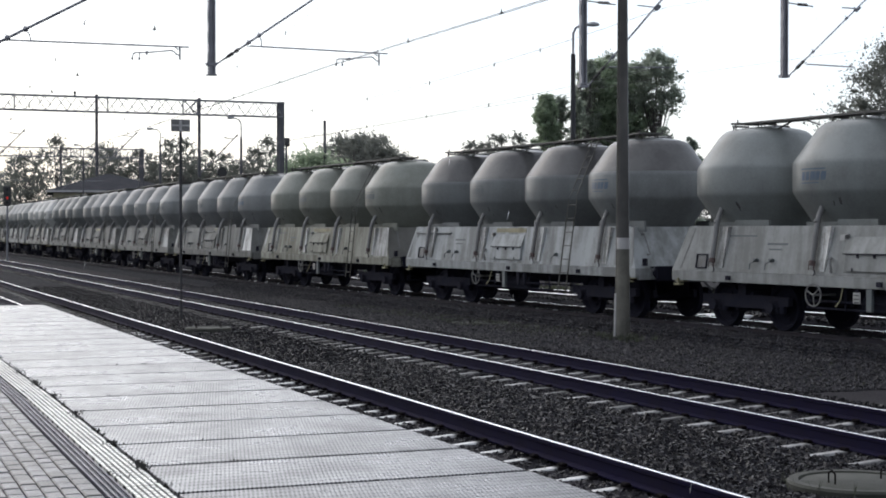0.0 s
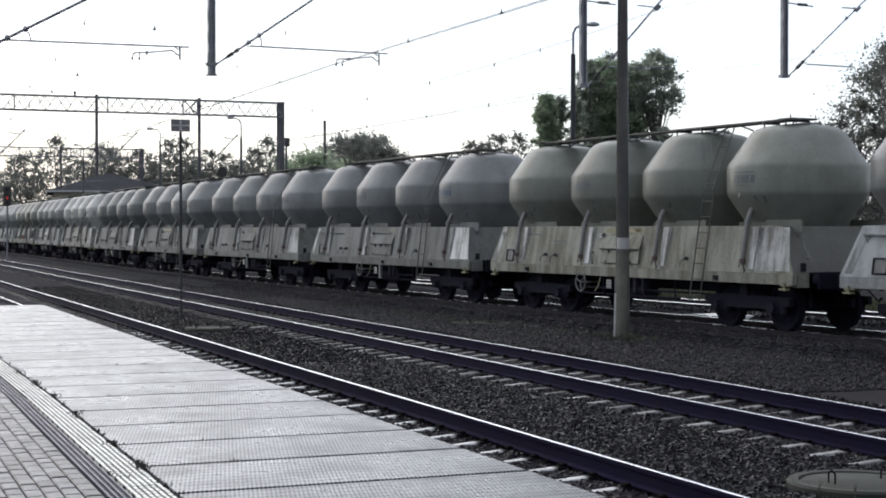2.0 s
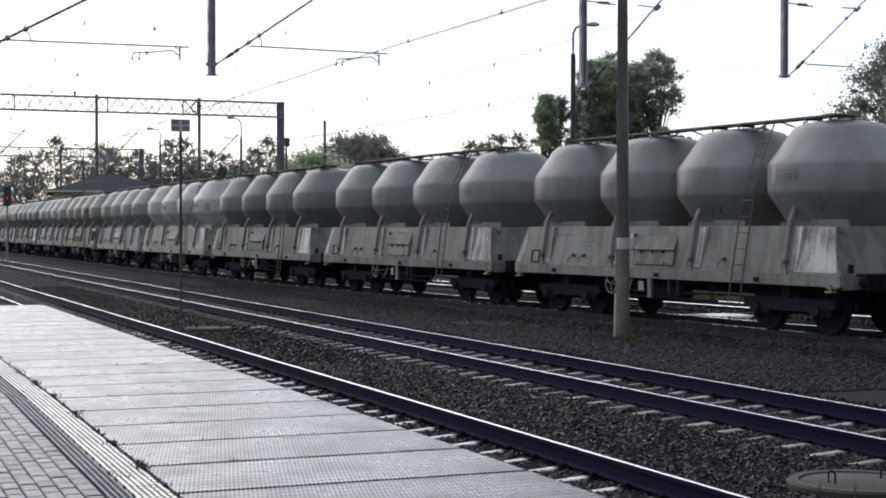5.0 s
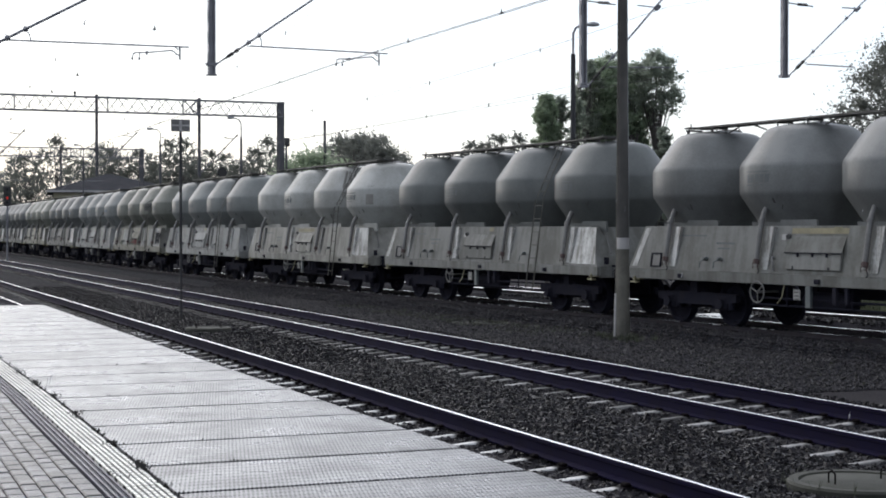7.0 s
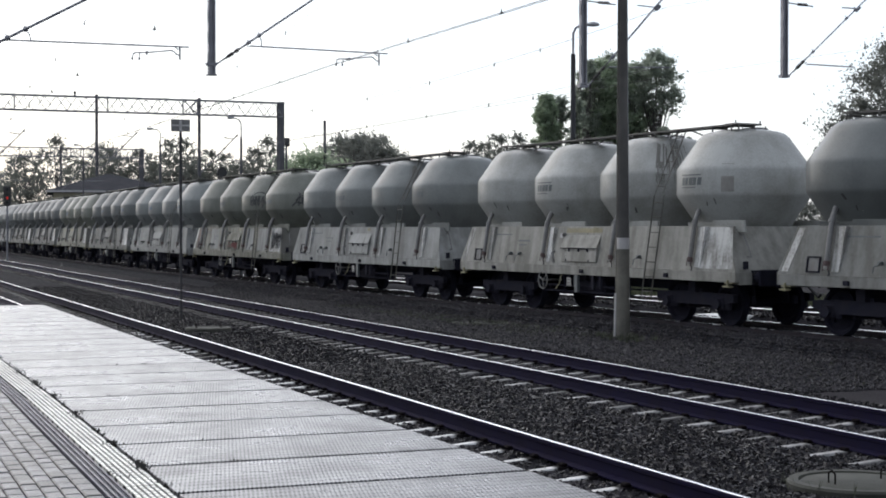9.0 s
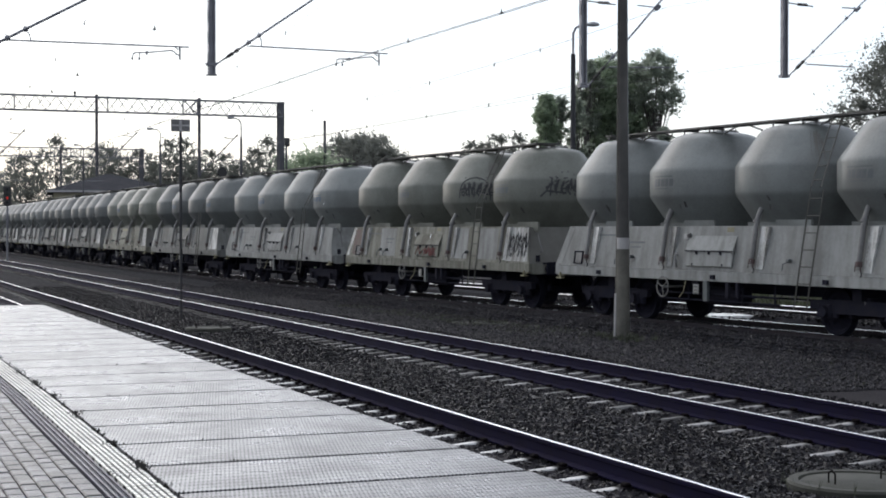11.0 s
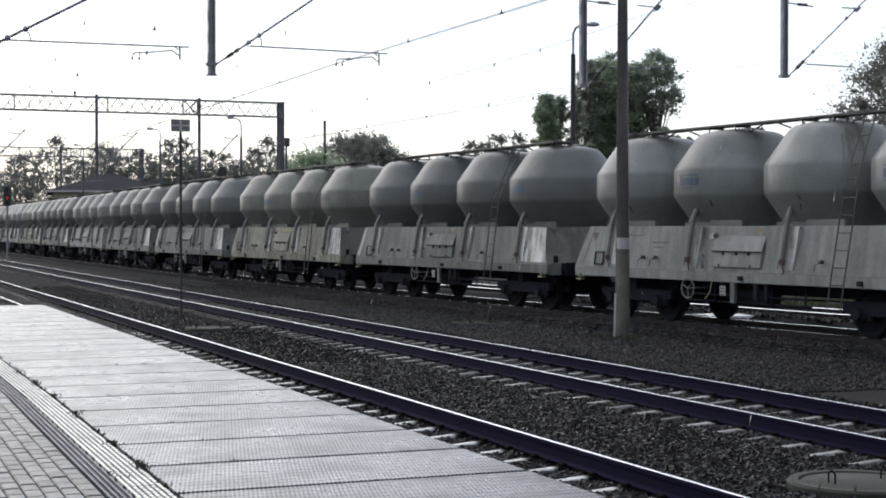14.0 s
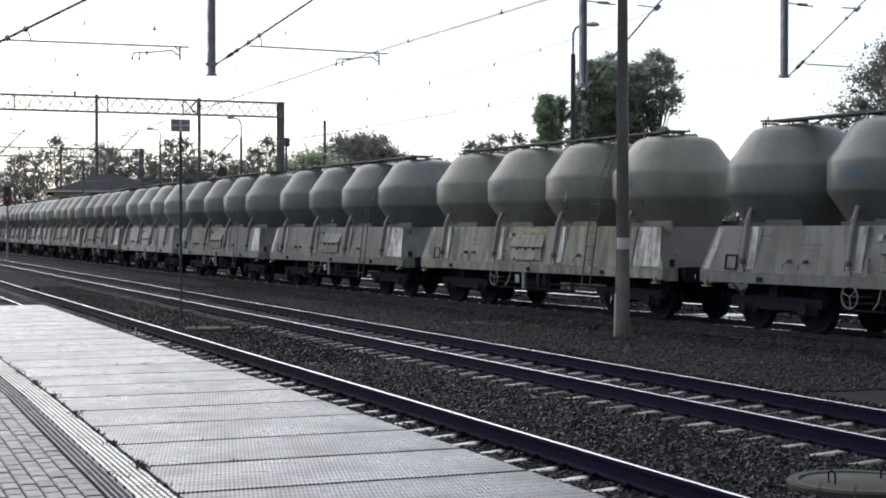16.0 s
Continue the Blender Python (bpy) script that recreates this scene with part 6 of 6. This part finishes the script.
def tree(name, label, height, crown_r, crown_z0, seed, mat, per=150, size=0.12, trunk_r=0.2, clump_n=46, squash=1.0, gaps=0.5, group="trees"):
    rnd = random.Random(seed)
    t = empty(name, label, "tree", group)
    bm = B()
    top = height * 0.86
    pts = [Vector((0, 0, -0.4))]
    for k in range(1, 6):
        pts.append(Vector((rnd.uniform(-0.12, 0.12) * k * 0.4, rnd.uniform(-0.12, 0.12) * k * 0.4, top * k / 5)))
    for k in range(5):
        tube(bm, pts[k], pts[k + 1], trunk_r * (1 - k * 0.18), trunk_r * (1 - (k + 1) * 0.18), n=8, caps=False)
    clumps = []
    for k in range(int(clump_n * 1.5)):
        h = rnd.random()
        r = crown_r * rnd.uniform(0.13, 0.30)
        z = crown_z0 + (height - crown_z0 - r * 0.8) * h
        env = crown_r * squash * math.sqrt(max(0.05, 1 - abs(2 * h - 0.85) ** 2.2 * 0.8))
        a, d = rnd.uniform(0, 6.283), env * math.sqrt(rnd.uniform(0.05, 1))
        c = Vector((d * math.cos(a), d * math.sin(a), z))
        clumps.append((c.x, c.y, c.z, r))
        if k % 2 == 0:
            b0 = pts[min(4, max(1, int(5 * max(0.1, (c.z - 1.0) / top) * 0.8)))]
            mid = b0.lerp(c, 0.55) + Vector((0, 0, 0.15 * d))
            tube(bm, b0, mid, trunk_r * 0.32, trunk_r * 0.18, n=5, caps=False)
            tube(bm, mid, c, trunk_r * 0.18, trunk_r * 0.05, n=5, caps=False)
    part("trunk", bm, M_BARK, t)
    v, f = leaf_mass(clumps, per * 0.95 / (0.28 * crown_r) ** 2 * gaps, size, seed)
    me = bpy.data.meshes.new("crown")
    me.from_pydata(v.tolist(), [], f.tolist())
    me.materials.append(mat)
    c = new("crown", me)
    c.parent = t
    return t


def plant(ob, u, depth, rz=0.0, s=1.0):
    x, y = spot(u, depth)
    ob.location, ob.rotation_euler, ob.scale = (x, y, 0), (0, 0, radians(rz)), (s, s, s)
    return ob


def replant(ob, u, depth, rz=0.0, s=1.0):
    c = copy_thing(ob, Matrix())
    return plant(c, u, depth, rz, s)


LBL = "leafy green tree standing behind the yard"
# the big group behind the train
plant(tree("broadleaf_tree", "tall dense green tree behind the train", 9.15, 1.30, 1.8, 2, M_LEAF, 760, 0.08, 0.20, 120, 1.0, 0.70), 1068, 64)
plant(tree("broadleaf_tree", "tall green tree beside the dense one", 8.9, 0.90, 1.6, 3, M_LEAF, 540, 0.08, 0.17, 100, 1.0, 0.75), 1116, 63)
plant(tree("broadleaf_tree", "loose high crown leaning out beside the dense trees", 9.35, 1.05, 6.8, 5, M_LEAF_MID, 250, 0.07, 0.06, 85, 1.0, 0.55), 1162, 62.4)
plant(tree("broadleaf_tree", "lacy treetop rising over the dense tree", 9.5, 0.95, 7.2, 15, M_LEAF_MID, 220, 0.07, 0.10, 70, 1.0, 0.55), 1078, 65)
plant(tree("broadleaf_tree", "lacy crown beside the tall steel post", 9.0, 0.62, 6.0, 18, M_LEAF_MID, 240, 0.07, 0.09, 60, 1.0, 0.55), 1040, 63)
plant(tree("broadleaf_tree", "smaller dense green tree by the lamp post", 7.3, 0.68, 0.8, 4, M_LEAF, 760, 0.07, 0.12, 110, 1.0, 0.75), 968, 60)
plant(tree("broadleaf_tree", "lacy young tree between two denser ones", 7.3, 0.66, 1.4, 14, M_LEAF_MID, 420, 0.065, 0.08, 95, 1.0, 0.65), 990, 60.8)
plant(tree("broadleaf_tree", "thin lacy tree beside the lamp post", 7.4, 0.52, 2.2, 17, M_LEAF_MID, 260, 0.065, 0.08, 60, 1.0, 0.55), 1022, 61)
plant(tree("broadleaf_tree", "low shrubby tree behind the train", 6.1, 0.58, 1.2, 6, M_LEAF_MID, 420, 0.07, 0.10, 70), 1172, 60)
plant(tree("broadleaf_tree", "low shrub at the edge of the trees", 5.7, 0.55, 0.8, 16, M_LEAF_MID, 320, 0.07, 0.10, 50), 1222, 61)
airy = plant(tree("airy_tree", "tall airy tree with small light leaves", 9.3, 2.7, 2.0, 7, M_LEAF_FAR, 420, 0.07, 0.10, 120, 1.0), 1592, 57)
replant(airy, 1670, 60, 120, 1.0)
plant(tree("airy_tree", "small airy tree with light leaves", 6.9, 1.2, 1.5, 8, M_LEAF_FAR, 260, 0.07, 0.08, 50), 1522, 56)
# wood in the middle distance
far_tree = plant(tree("far_tree", LBL, 9.0, 2.6, 1.5, 9, M_LEAF_FAR, 130, 0.12, 0.10, 110), 600, 104, 0, 0.95)
far_thin = plant(tree("far_tree", "thin-crowned tree in the far row", 9.6, 2.2, 2.5, 10, M_LEAF_FAR, 100, 0.13, 0.07, 95), 655, 106, 0, 0.90)
far_bush = plant(tree("far_bush", "dark dense bush behind the yard", 5.2, 2.3, 0.2, 11, M_LEAF, 800, 0.09, 0.14, 70), 556, 80, 0, 1.2)
far_scrub = plant(tree("far_scrub", "hazy green scrub at the edge of the yard", 5.4, 2.3, 0.2, 12, M_LEAF_FAR, 190, 0.15, 0.14, 56), 905, 122, 0, 0.6)
for u, d, rz, s in ((630, 102, 60, 0.94), (692, 105, 200, 0.88), (575, 110, 140, 0.86), (722, 108, 20, 0.66), (612, 106, 250, 0.96), (662, 104, 90, 0.94), (645, 108, 310, 0.98), (706, 106, 130, 0.80)):
    replant(far_tree, u, d, rz, s)
for u, d, rz, s in ((640, 112, 30, 0.95), (676, 110, 120, 0.92), (708, 112, 210, 0.80)):
    replant(far_thin, u, d, rz, s)
for u, d, rz, s in ((590, 84, 70, 1.08), (640, 95, 150, 0.92), (690, 98, 250, 0.86), (525, 86, 300, 0.8)):
    replant(far_bush, u, d, rz, s)
for u, d, rz, s in ((835, 150, 70, 1.12), (880, 150, 150, 1.2), (915, 152, 250, 1.22), (860, 160, 20, 1.18), (800, 170, 20, 1.0)):
    replant(far_thin, u, d, rz, s)
for k in range(22):
    if k in (1, 4, 6):
        continue
    u = -30 + 25.0 * k
    rr = random.Random(k)
    d = 172 + rr.uniform(-6, 16) if u < 150 else 170 + rr.uniform(-6, 14)
    replant(far_thin if k % 3 else far_tree, u + rr.uniform(-8, 8), d, rr.uniform(0, 360), rr.uniform(0.80, 1.03) * d / 134)
for k in range(12):
    u = -20 + 46.0 * k
    rr = random.Random(k + 50)
    d = 200 if u < 150 else 186
    replant(far_scrub, u + rr.uniform(-8, 8), d + rr.uniform(-6, 10), rr.uniform(0, 360), rr.uniform(1.0, 1.25) * (0.85 if u < 150 else 1.4))
# wet slab lying between the yard tracks, its white base standing for reflected sky
bm = box(B(), 19.95, 21.35, 31.9, 33.0, -0.33, -0.10, 0.02)
tagged(part("concrete_slab", bm, M_WETSLAB), "wet slab between the yard tracks, whitened for its sky reflection", "slab")
# scrub along the far edge of the yard
for k in range(24):
    rr = random.Random(k + 90)
    replant(far_scrub, 760 + 38 * k + rr.uniform(-9, 9), 112 + rr.uniform(-6, 12), rr.uniform(0, 360), rr.uniform(0.72, 0.88))


# ---- the train ----
PITCH = 13.179
STYLES = "grey pale dark cream ash ash ash grey white pale drab pale grey cream grey grey pale grey cream pale grey grey pale grey grey".split()
FIRST = -3
WORDS = {"grey": "grey dust-coated four-tank cement wagon with a stained white skirt",
         "pale": "pale grey four-tank cement wagon with a cleaner white skirt",
         "ash": "light grey dust-coated four-tank cement wagon with a stained skirt",
         "white": "off-white four-tank cement wagon with a clean pale skirt",
         "cream": "yellowish dirty four-tank cement wagon with a stained cream skirt",
         "drab": "drab olive-grey four-tank cement wagon sprayed with scrawls",
         "dark": "dark sooty four-tank cement wagon with a streaked white skirt"}
MASTERS = {}
train = []
for j, style in enumerate(STYLES):
    if style not in MASTERS:
        w, tanks = wagon(style)
        MASTERS[style] = w
    else:
        w = copy_thing(MASTERS[style], Matrix())
    tagged(w, WORDS[style])
    train.append(w)
for j, w in enumerate(train):
    tk = sorted([c for c in w.children if c.name.split(".")[0] == "tank"], key=lambda c: int((c.name.split(".") + ["0"])[1]))
    for i, c in enumerate(tk):
        if i in (1, 3):
            logo(c, TANK_Y[i], M_BLUE if (j, i) in ((0, 1), (1, 1), (2, 3), (4, 3), (11, 1), (11, 3), (12, 1), (12, 3), (13, 1), (16, 3)) else M_FADED)


def scrawl(bm, cy, a0, z0, w, h, seed, width, arc=False):
    """A loose spray-can tangle of hooks and spikes, no letters."""
    rnd = random.Random(seed)
    for k in range(6):
        a, ra = a0 - w * (0.06 + 0.165 * k), w * rnd.uniform(0.06, 0.09)
        pts = [(a, z0 + h * rnd.uniform(0.25, 0.45))]
        for i in range(5):
            pts.append((a - ra * (0.9 if i in (0, 1, 4) else -0.2) + rnd.uniform(-0.5, 0.5) * ra, z0 + h * (0.85, 0.55, 0.45, 0.15, 0.10)[i] + rnd.uniform(-0.08, 0.08) * h))
        skin_stroke(bm, cy, pts, width)
        skin_stroke(bm, cy, [(a - ra * rnd.uniform(0.2, 0.9), z0 - h * rnd.uniform(0.0, 0.25)), (a - ra * rnd.uniform(0.4, 0.8), z0 + h * rnd.uniform(0.9, 1.3))], width * 0.8)
    for k in range(7):
        a, z = a0 - w * (0.10 + 0.125 * k), z0 + h * rnd.uniform(0.15, 0.85)
        skin_stroke(bm, cy, [(a, z), (a - w * rnd.uniform(0.08, 0.16), z + h * rnd.uniform(-0.12, 0.18))], width * 0.75)
        skin_stroke(bm, cy, [(a - w * 0.02, z0 + h * rnd.uniform(0.1, 0.3)), (a - w * rnd.uniform(0.05, 0.10), z0 + h * rnd.uniform(0.6, 0.95))], width * 0.75)
    if arc:
        skin_stroke(bm, cy, [(a0 + w * 0.06 - w * 1.0 * (1 - math.cos(0.157 * i)) / 2, z0 - h * 0.1 + h * 1.35 * math.sin(0.157 * i) ** 0.7) for i in range(0, 17)], width * 0.9)
    else:
        skin_stroke(bm, cy, [(a0 + w * 0.12, z0 - h * 0.12), (a0 - w * 0.02, z0 + h * 0.18), (a0 - w * 0.5, z0 + h * 0.05)], width)
        for k in range(3):
            skin_stroke(bm, cy, [(a0 - w * (1.02 + 0.09 * k), z0 + h * (0.42 - 0.12 * k)), (a0 - w * (1.07 + 0.09 * k), z0 + h * (0.36 - 0.12 * k))], width * 1.3)


for j in (2, 3, 6, 8, 13):
    bm = skirt_plate(B(), -0.90, 0.66, 1.925, 2.03, 0.003, 0.003)
    part("paint_panel", bm, M_OCHRE, train[j], "faded ochre paint panel")
def warning_triangle(j, y, mat, words):
    bm = B()
    a, b, c = [(skirt_x(z, 0.004), q, z) for q, z in ((y + 0.14, 1.93), (y - 0.14, 1.93), (y, 1.75))]
    vs = [bm.verts.new(q) for q in (a, b, c)] + [bm.verts.new((q[0] - 0.003, q[1], q[2])) for q in (a, b, c)]
    for q in ((0, 1, 2), (5, 4, 3), (0, 3, 4, 1), (1, 4, 5, 2), (2, 5, 3, 0)):
        bm.faces.new([vs[i] for i in q])
    part("marking", bm, mat, train[j], words)


warning_triangle(11, 5.24, M_DULLRED, "faded red painted triangle")
warning_triangle(2, 5.35, M_FADED, "faded grey painted triangle")
warning_triangle(3, 5.40, M_FADED, "faded grey painted triangle")
for j, y0, y1 in ((2, 3.2, 5.38), (4, 3.15, 5.34), (4, -0.55, 0.5)):
    part("step_rail", tube(B(), (skirt_x(1.90, 0.04), y0, 1.90), (skirt_x(1.90, 0.04), y1, 1.90), 0.020, n=8), M_FADED, train[j], "long grey grab rail")
# sprayed and repainted patches on the skirt of one wagon
bm = skirt_plate(B(), 4.72, 5.45, 1.22, 2.0, 0.0045, 0.003, lean=-0.1)
part("paint_panel", bm, M_DULLRED, train[10], "dull red sprayed patch")
for y0, y1 in ((2.2, 3.3), (-2.5, -1.75), (-4.2, -3.1)):
    bm = skirt_plate(B(), y0, y1, 1.22, 2.03, 0.002, 0.003, lean=0.05)
    part("paint_panel", bm, SKIRTS["pale"], train[10], "pale repainted panel")
rnd = random.Random(12)
for k in range(16):
    y = -4.74 - 0.065 * k
    pts = [(skirt_x(z, 0.012), y - 0.05 * i + rnd.uniform(-0.05, 0.05), z) for i, z in enumerate((1.30 + rnd.uniform(0, 0.2), 1.62, 1.95 - rnd.uniform(0, 0.15), 1.55))]
    part("spray_stroke", poly_tube(B(), pts, 0.010, 5), M_GRAFF, train[10], "black spray-painted stroke")


SLACK = {2: 0.10, 3: 0.11, 4: 0.05, 6: -0.03, 11: -0.08, 12: -0.05}      # buffers drawn out or pressed in


def centre_s(j, t):
    return 55.189 + 0.07 - HALF_L + PITCH * (j + FIRST) + SLACK.get(j, 0.0) - 9.22514 * t + 0.0067 * t * t


# the spray-painted wagon
GRAFF = 10
tk = sorted([q for q in train[GRAFF].children if q.name.split(".")[0] == "tank"], key=lambda q: int((q.name.split(".") + ["0"])[1]))
bm = B()
scrawl(bm, TANK_Y[2], -24, 2.90, 38, 0.40, 4, 0.040, True)
part("spray_tag", bm, M_GRAFF, tk[2], "black spray-painted scrawl")
bm = B()
scrawl(bm, TANK_Y[3], -58, 2.90, 42, 0.44, 9, 0.046)
part("spray_tag", bm, M_GRAFF, tk[3], "black spray-painted scrawl")
bm = B()
rnd = random.Random(5)
for run in range(3):
    pts = []
    for k in range(9):
        z = 1.28 + 0.20 * ((k + run) % 2) + rnd.uniform(-0.03, 0.05)
        pts.append((skirt_x(z, 0.068), (0.62 if run == 0 else -0.02 + 0.04 * run) - (0.16 if run == 0 else 0.085) * k + rnd.uniform(-0.04, 0.04), z))
    poly_tube(bm, pts, 0.012, 5)
part("spray_tag", bm, M_GRAFFRED, train[GRAFF], "red spray-painted scrawl")


# dirt runs and a repainted patch on single tanks
def tank_of(j, i):
    return sorted([q for q in train[j].children if q.name.split(".")[0] == "tank"], key=lambda q: int((q.name.split(".") + ["0"])[1]))[i]


def blot(bm, cy, a, z0, z1, width, seed):
    """Many thin ragged runs of dirt down the tank's skin."""
    rnd = random.Random(seed)
    for _ in range(16):
        c = a + rnd.gauss(0, 0.34) * width
        lo, hi = z0 + (z1 - z0) * rnd.random() ** 2 * 0.8, z1 - (z1 - z0) * rnd.random() ** 2 * 0.5
        w, n, rows = width * rnd.uniform(0.02, 0.10), 6, []
        if hi < lo + 0.08:
            continue
        for k in range(n):
            z = lo + (hi - lo) * k / (n - 1)
            h = w * (0.25 + k / n) * rnd.uniform(0.6, 1.2)
            m = c + rnd.uniform(-0.3, 0.3) * w
            rows.append([bm.verts.new(on_tank(cy, m + d * h, z, 0.006)) for d in (-1, 0, 1)])
        for p, q in zip(rows[:-1], rows[1:]):
            for i in range(2):
                bm.faces.new((p[i + 1], p[i], q[i], q[i + 1]))


for j, i, a, z0, z1, width, words in ((8, 2, -58, 3.0, 3.95, 15, "brown dirt run beside the ladder"), (8, 2, -72, 3.3, 3.9, 10, "brown dirt run beside the ladder"),
                                      (3, 2, -56, 3.30, 3.95, 12, "brown dirt run beside the ladder"), (10, 2, -62, 2.5, 3.9, 16, "brown dirt run beside the ladder"), (11, 2, -60, 3.2, 3.95, 14, "brown dirt run beside the ladder"), (9, 2, -60, 3.3, 3.95, 12, "brown dirt run beside the ladder"),
                                      (15, 2, -56, 3.36, 3.95, 12, "brown dirt run beside the ladder")):
    bm = B()
    blot(bm, TANK_Y[i], a, z0, z1, width, j * 7 + i)
    part("stain", bm, M_RUSTDIRT, tank_of(j, i), words)
bm = B()
skin_patch(bm, TANK_Y[3], -44, -33, 2.78, 3.36, 0.005)
part("stain", bm, M_PALEDIRT, tank_of(8, 3), "yellowish faded patch")


# ---- rain ----
def rain_fall():
    """Slanting drops, high enough for the whole shower; they fall through the space between the platform and the train."""
    rng = np.random.default_rng(31)
    n, lean = 620, np.array([0.17, -0.04])
    d, a, z = rng.uniform(8.0, 24.0, n), SIGHT + np.radians(rng.uniform(-18, 18, n)), rng.uniform(0.3, 122.0, n)
    at = np.stack([d * np.sin(a) + lean[0] * z, d * np.cos(a) + lean[1] * z, z], 1)
    way = np.array([lean[0], lean[1], 1.0]) / np.linalg.norm([lean[0], lean[1], 1.0])
    half = rng.uniform(0.022, 0.05, (n, 1)) * way
    r = rng.uniform(0.0014, 0.0028, (n, 1))
    ux, uy = np.array([1.0, 0, 0]), np.array([0, 1.0, 0])
    v = np.stack([at - half, at + r * ux, at + r * uy, at - r * ux, at - r * uy, at + half], 1)
    f = np.array([(0, 2, 1), (0, 3, 2), (0, 4, 3), (0, 1, 4), (5, 1, 2), (5, 2, 3), (5, 3, 4), (5, 4, 1)])
    me = bpy.data.meshes.new("rain")
    me.from_pydata(v.reshape(-1, 3).tolist(), [], (f[None] + (np.arange(n) * 6)[:, None, None]).reshape(-1, 3).tolist())
    me.materials.append(M_WATER)
    return tagged(new("rain", me), "falling raindrops as short slanting bright streaks", "rain", kind="stuff")


rain = rain_fall()


def motions():
    """The train rolls by, curving with its track; every wheelset turns; the rain falls."""
    times = [0.5 * k for k in range(33)]
    walk(rain, [(t, pose(-0.17 * 7.2 * t, 0.04 * 7.2 * t, -7.2 * t)) for t in times])
    step = 2 / FPS
    for j, w in enumerate(train):
        walk(w, [(t, t3_pose(centre_s(j, t))) for t in times])
        sets = [c for c in w.children if c.name.split(".")[0] == "wheelset"]
        for c, y in zip(sorted(sets, key=lambda q: -q.location.y), WHEEL_Y):
            rows = []
            for k in range(241):
                t = k * step
                rows.append((t, pose(0, y, WHEEL_R, math.degrees((centre_s(j, 0) - centre_s(j, t)) / WHEEL_R) % 360.0)))
            walk(c, rows)


motions()
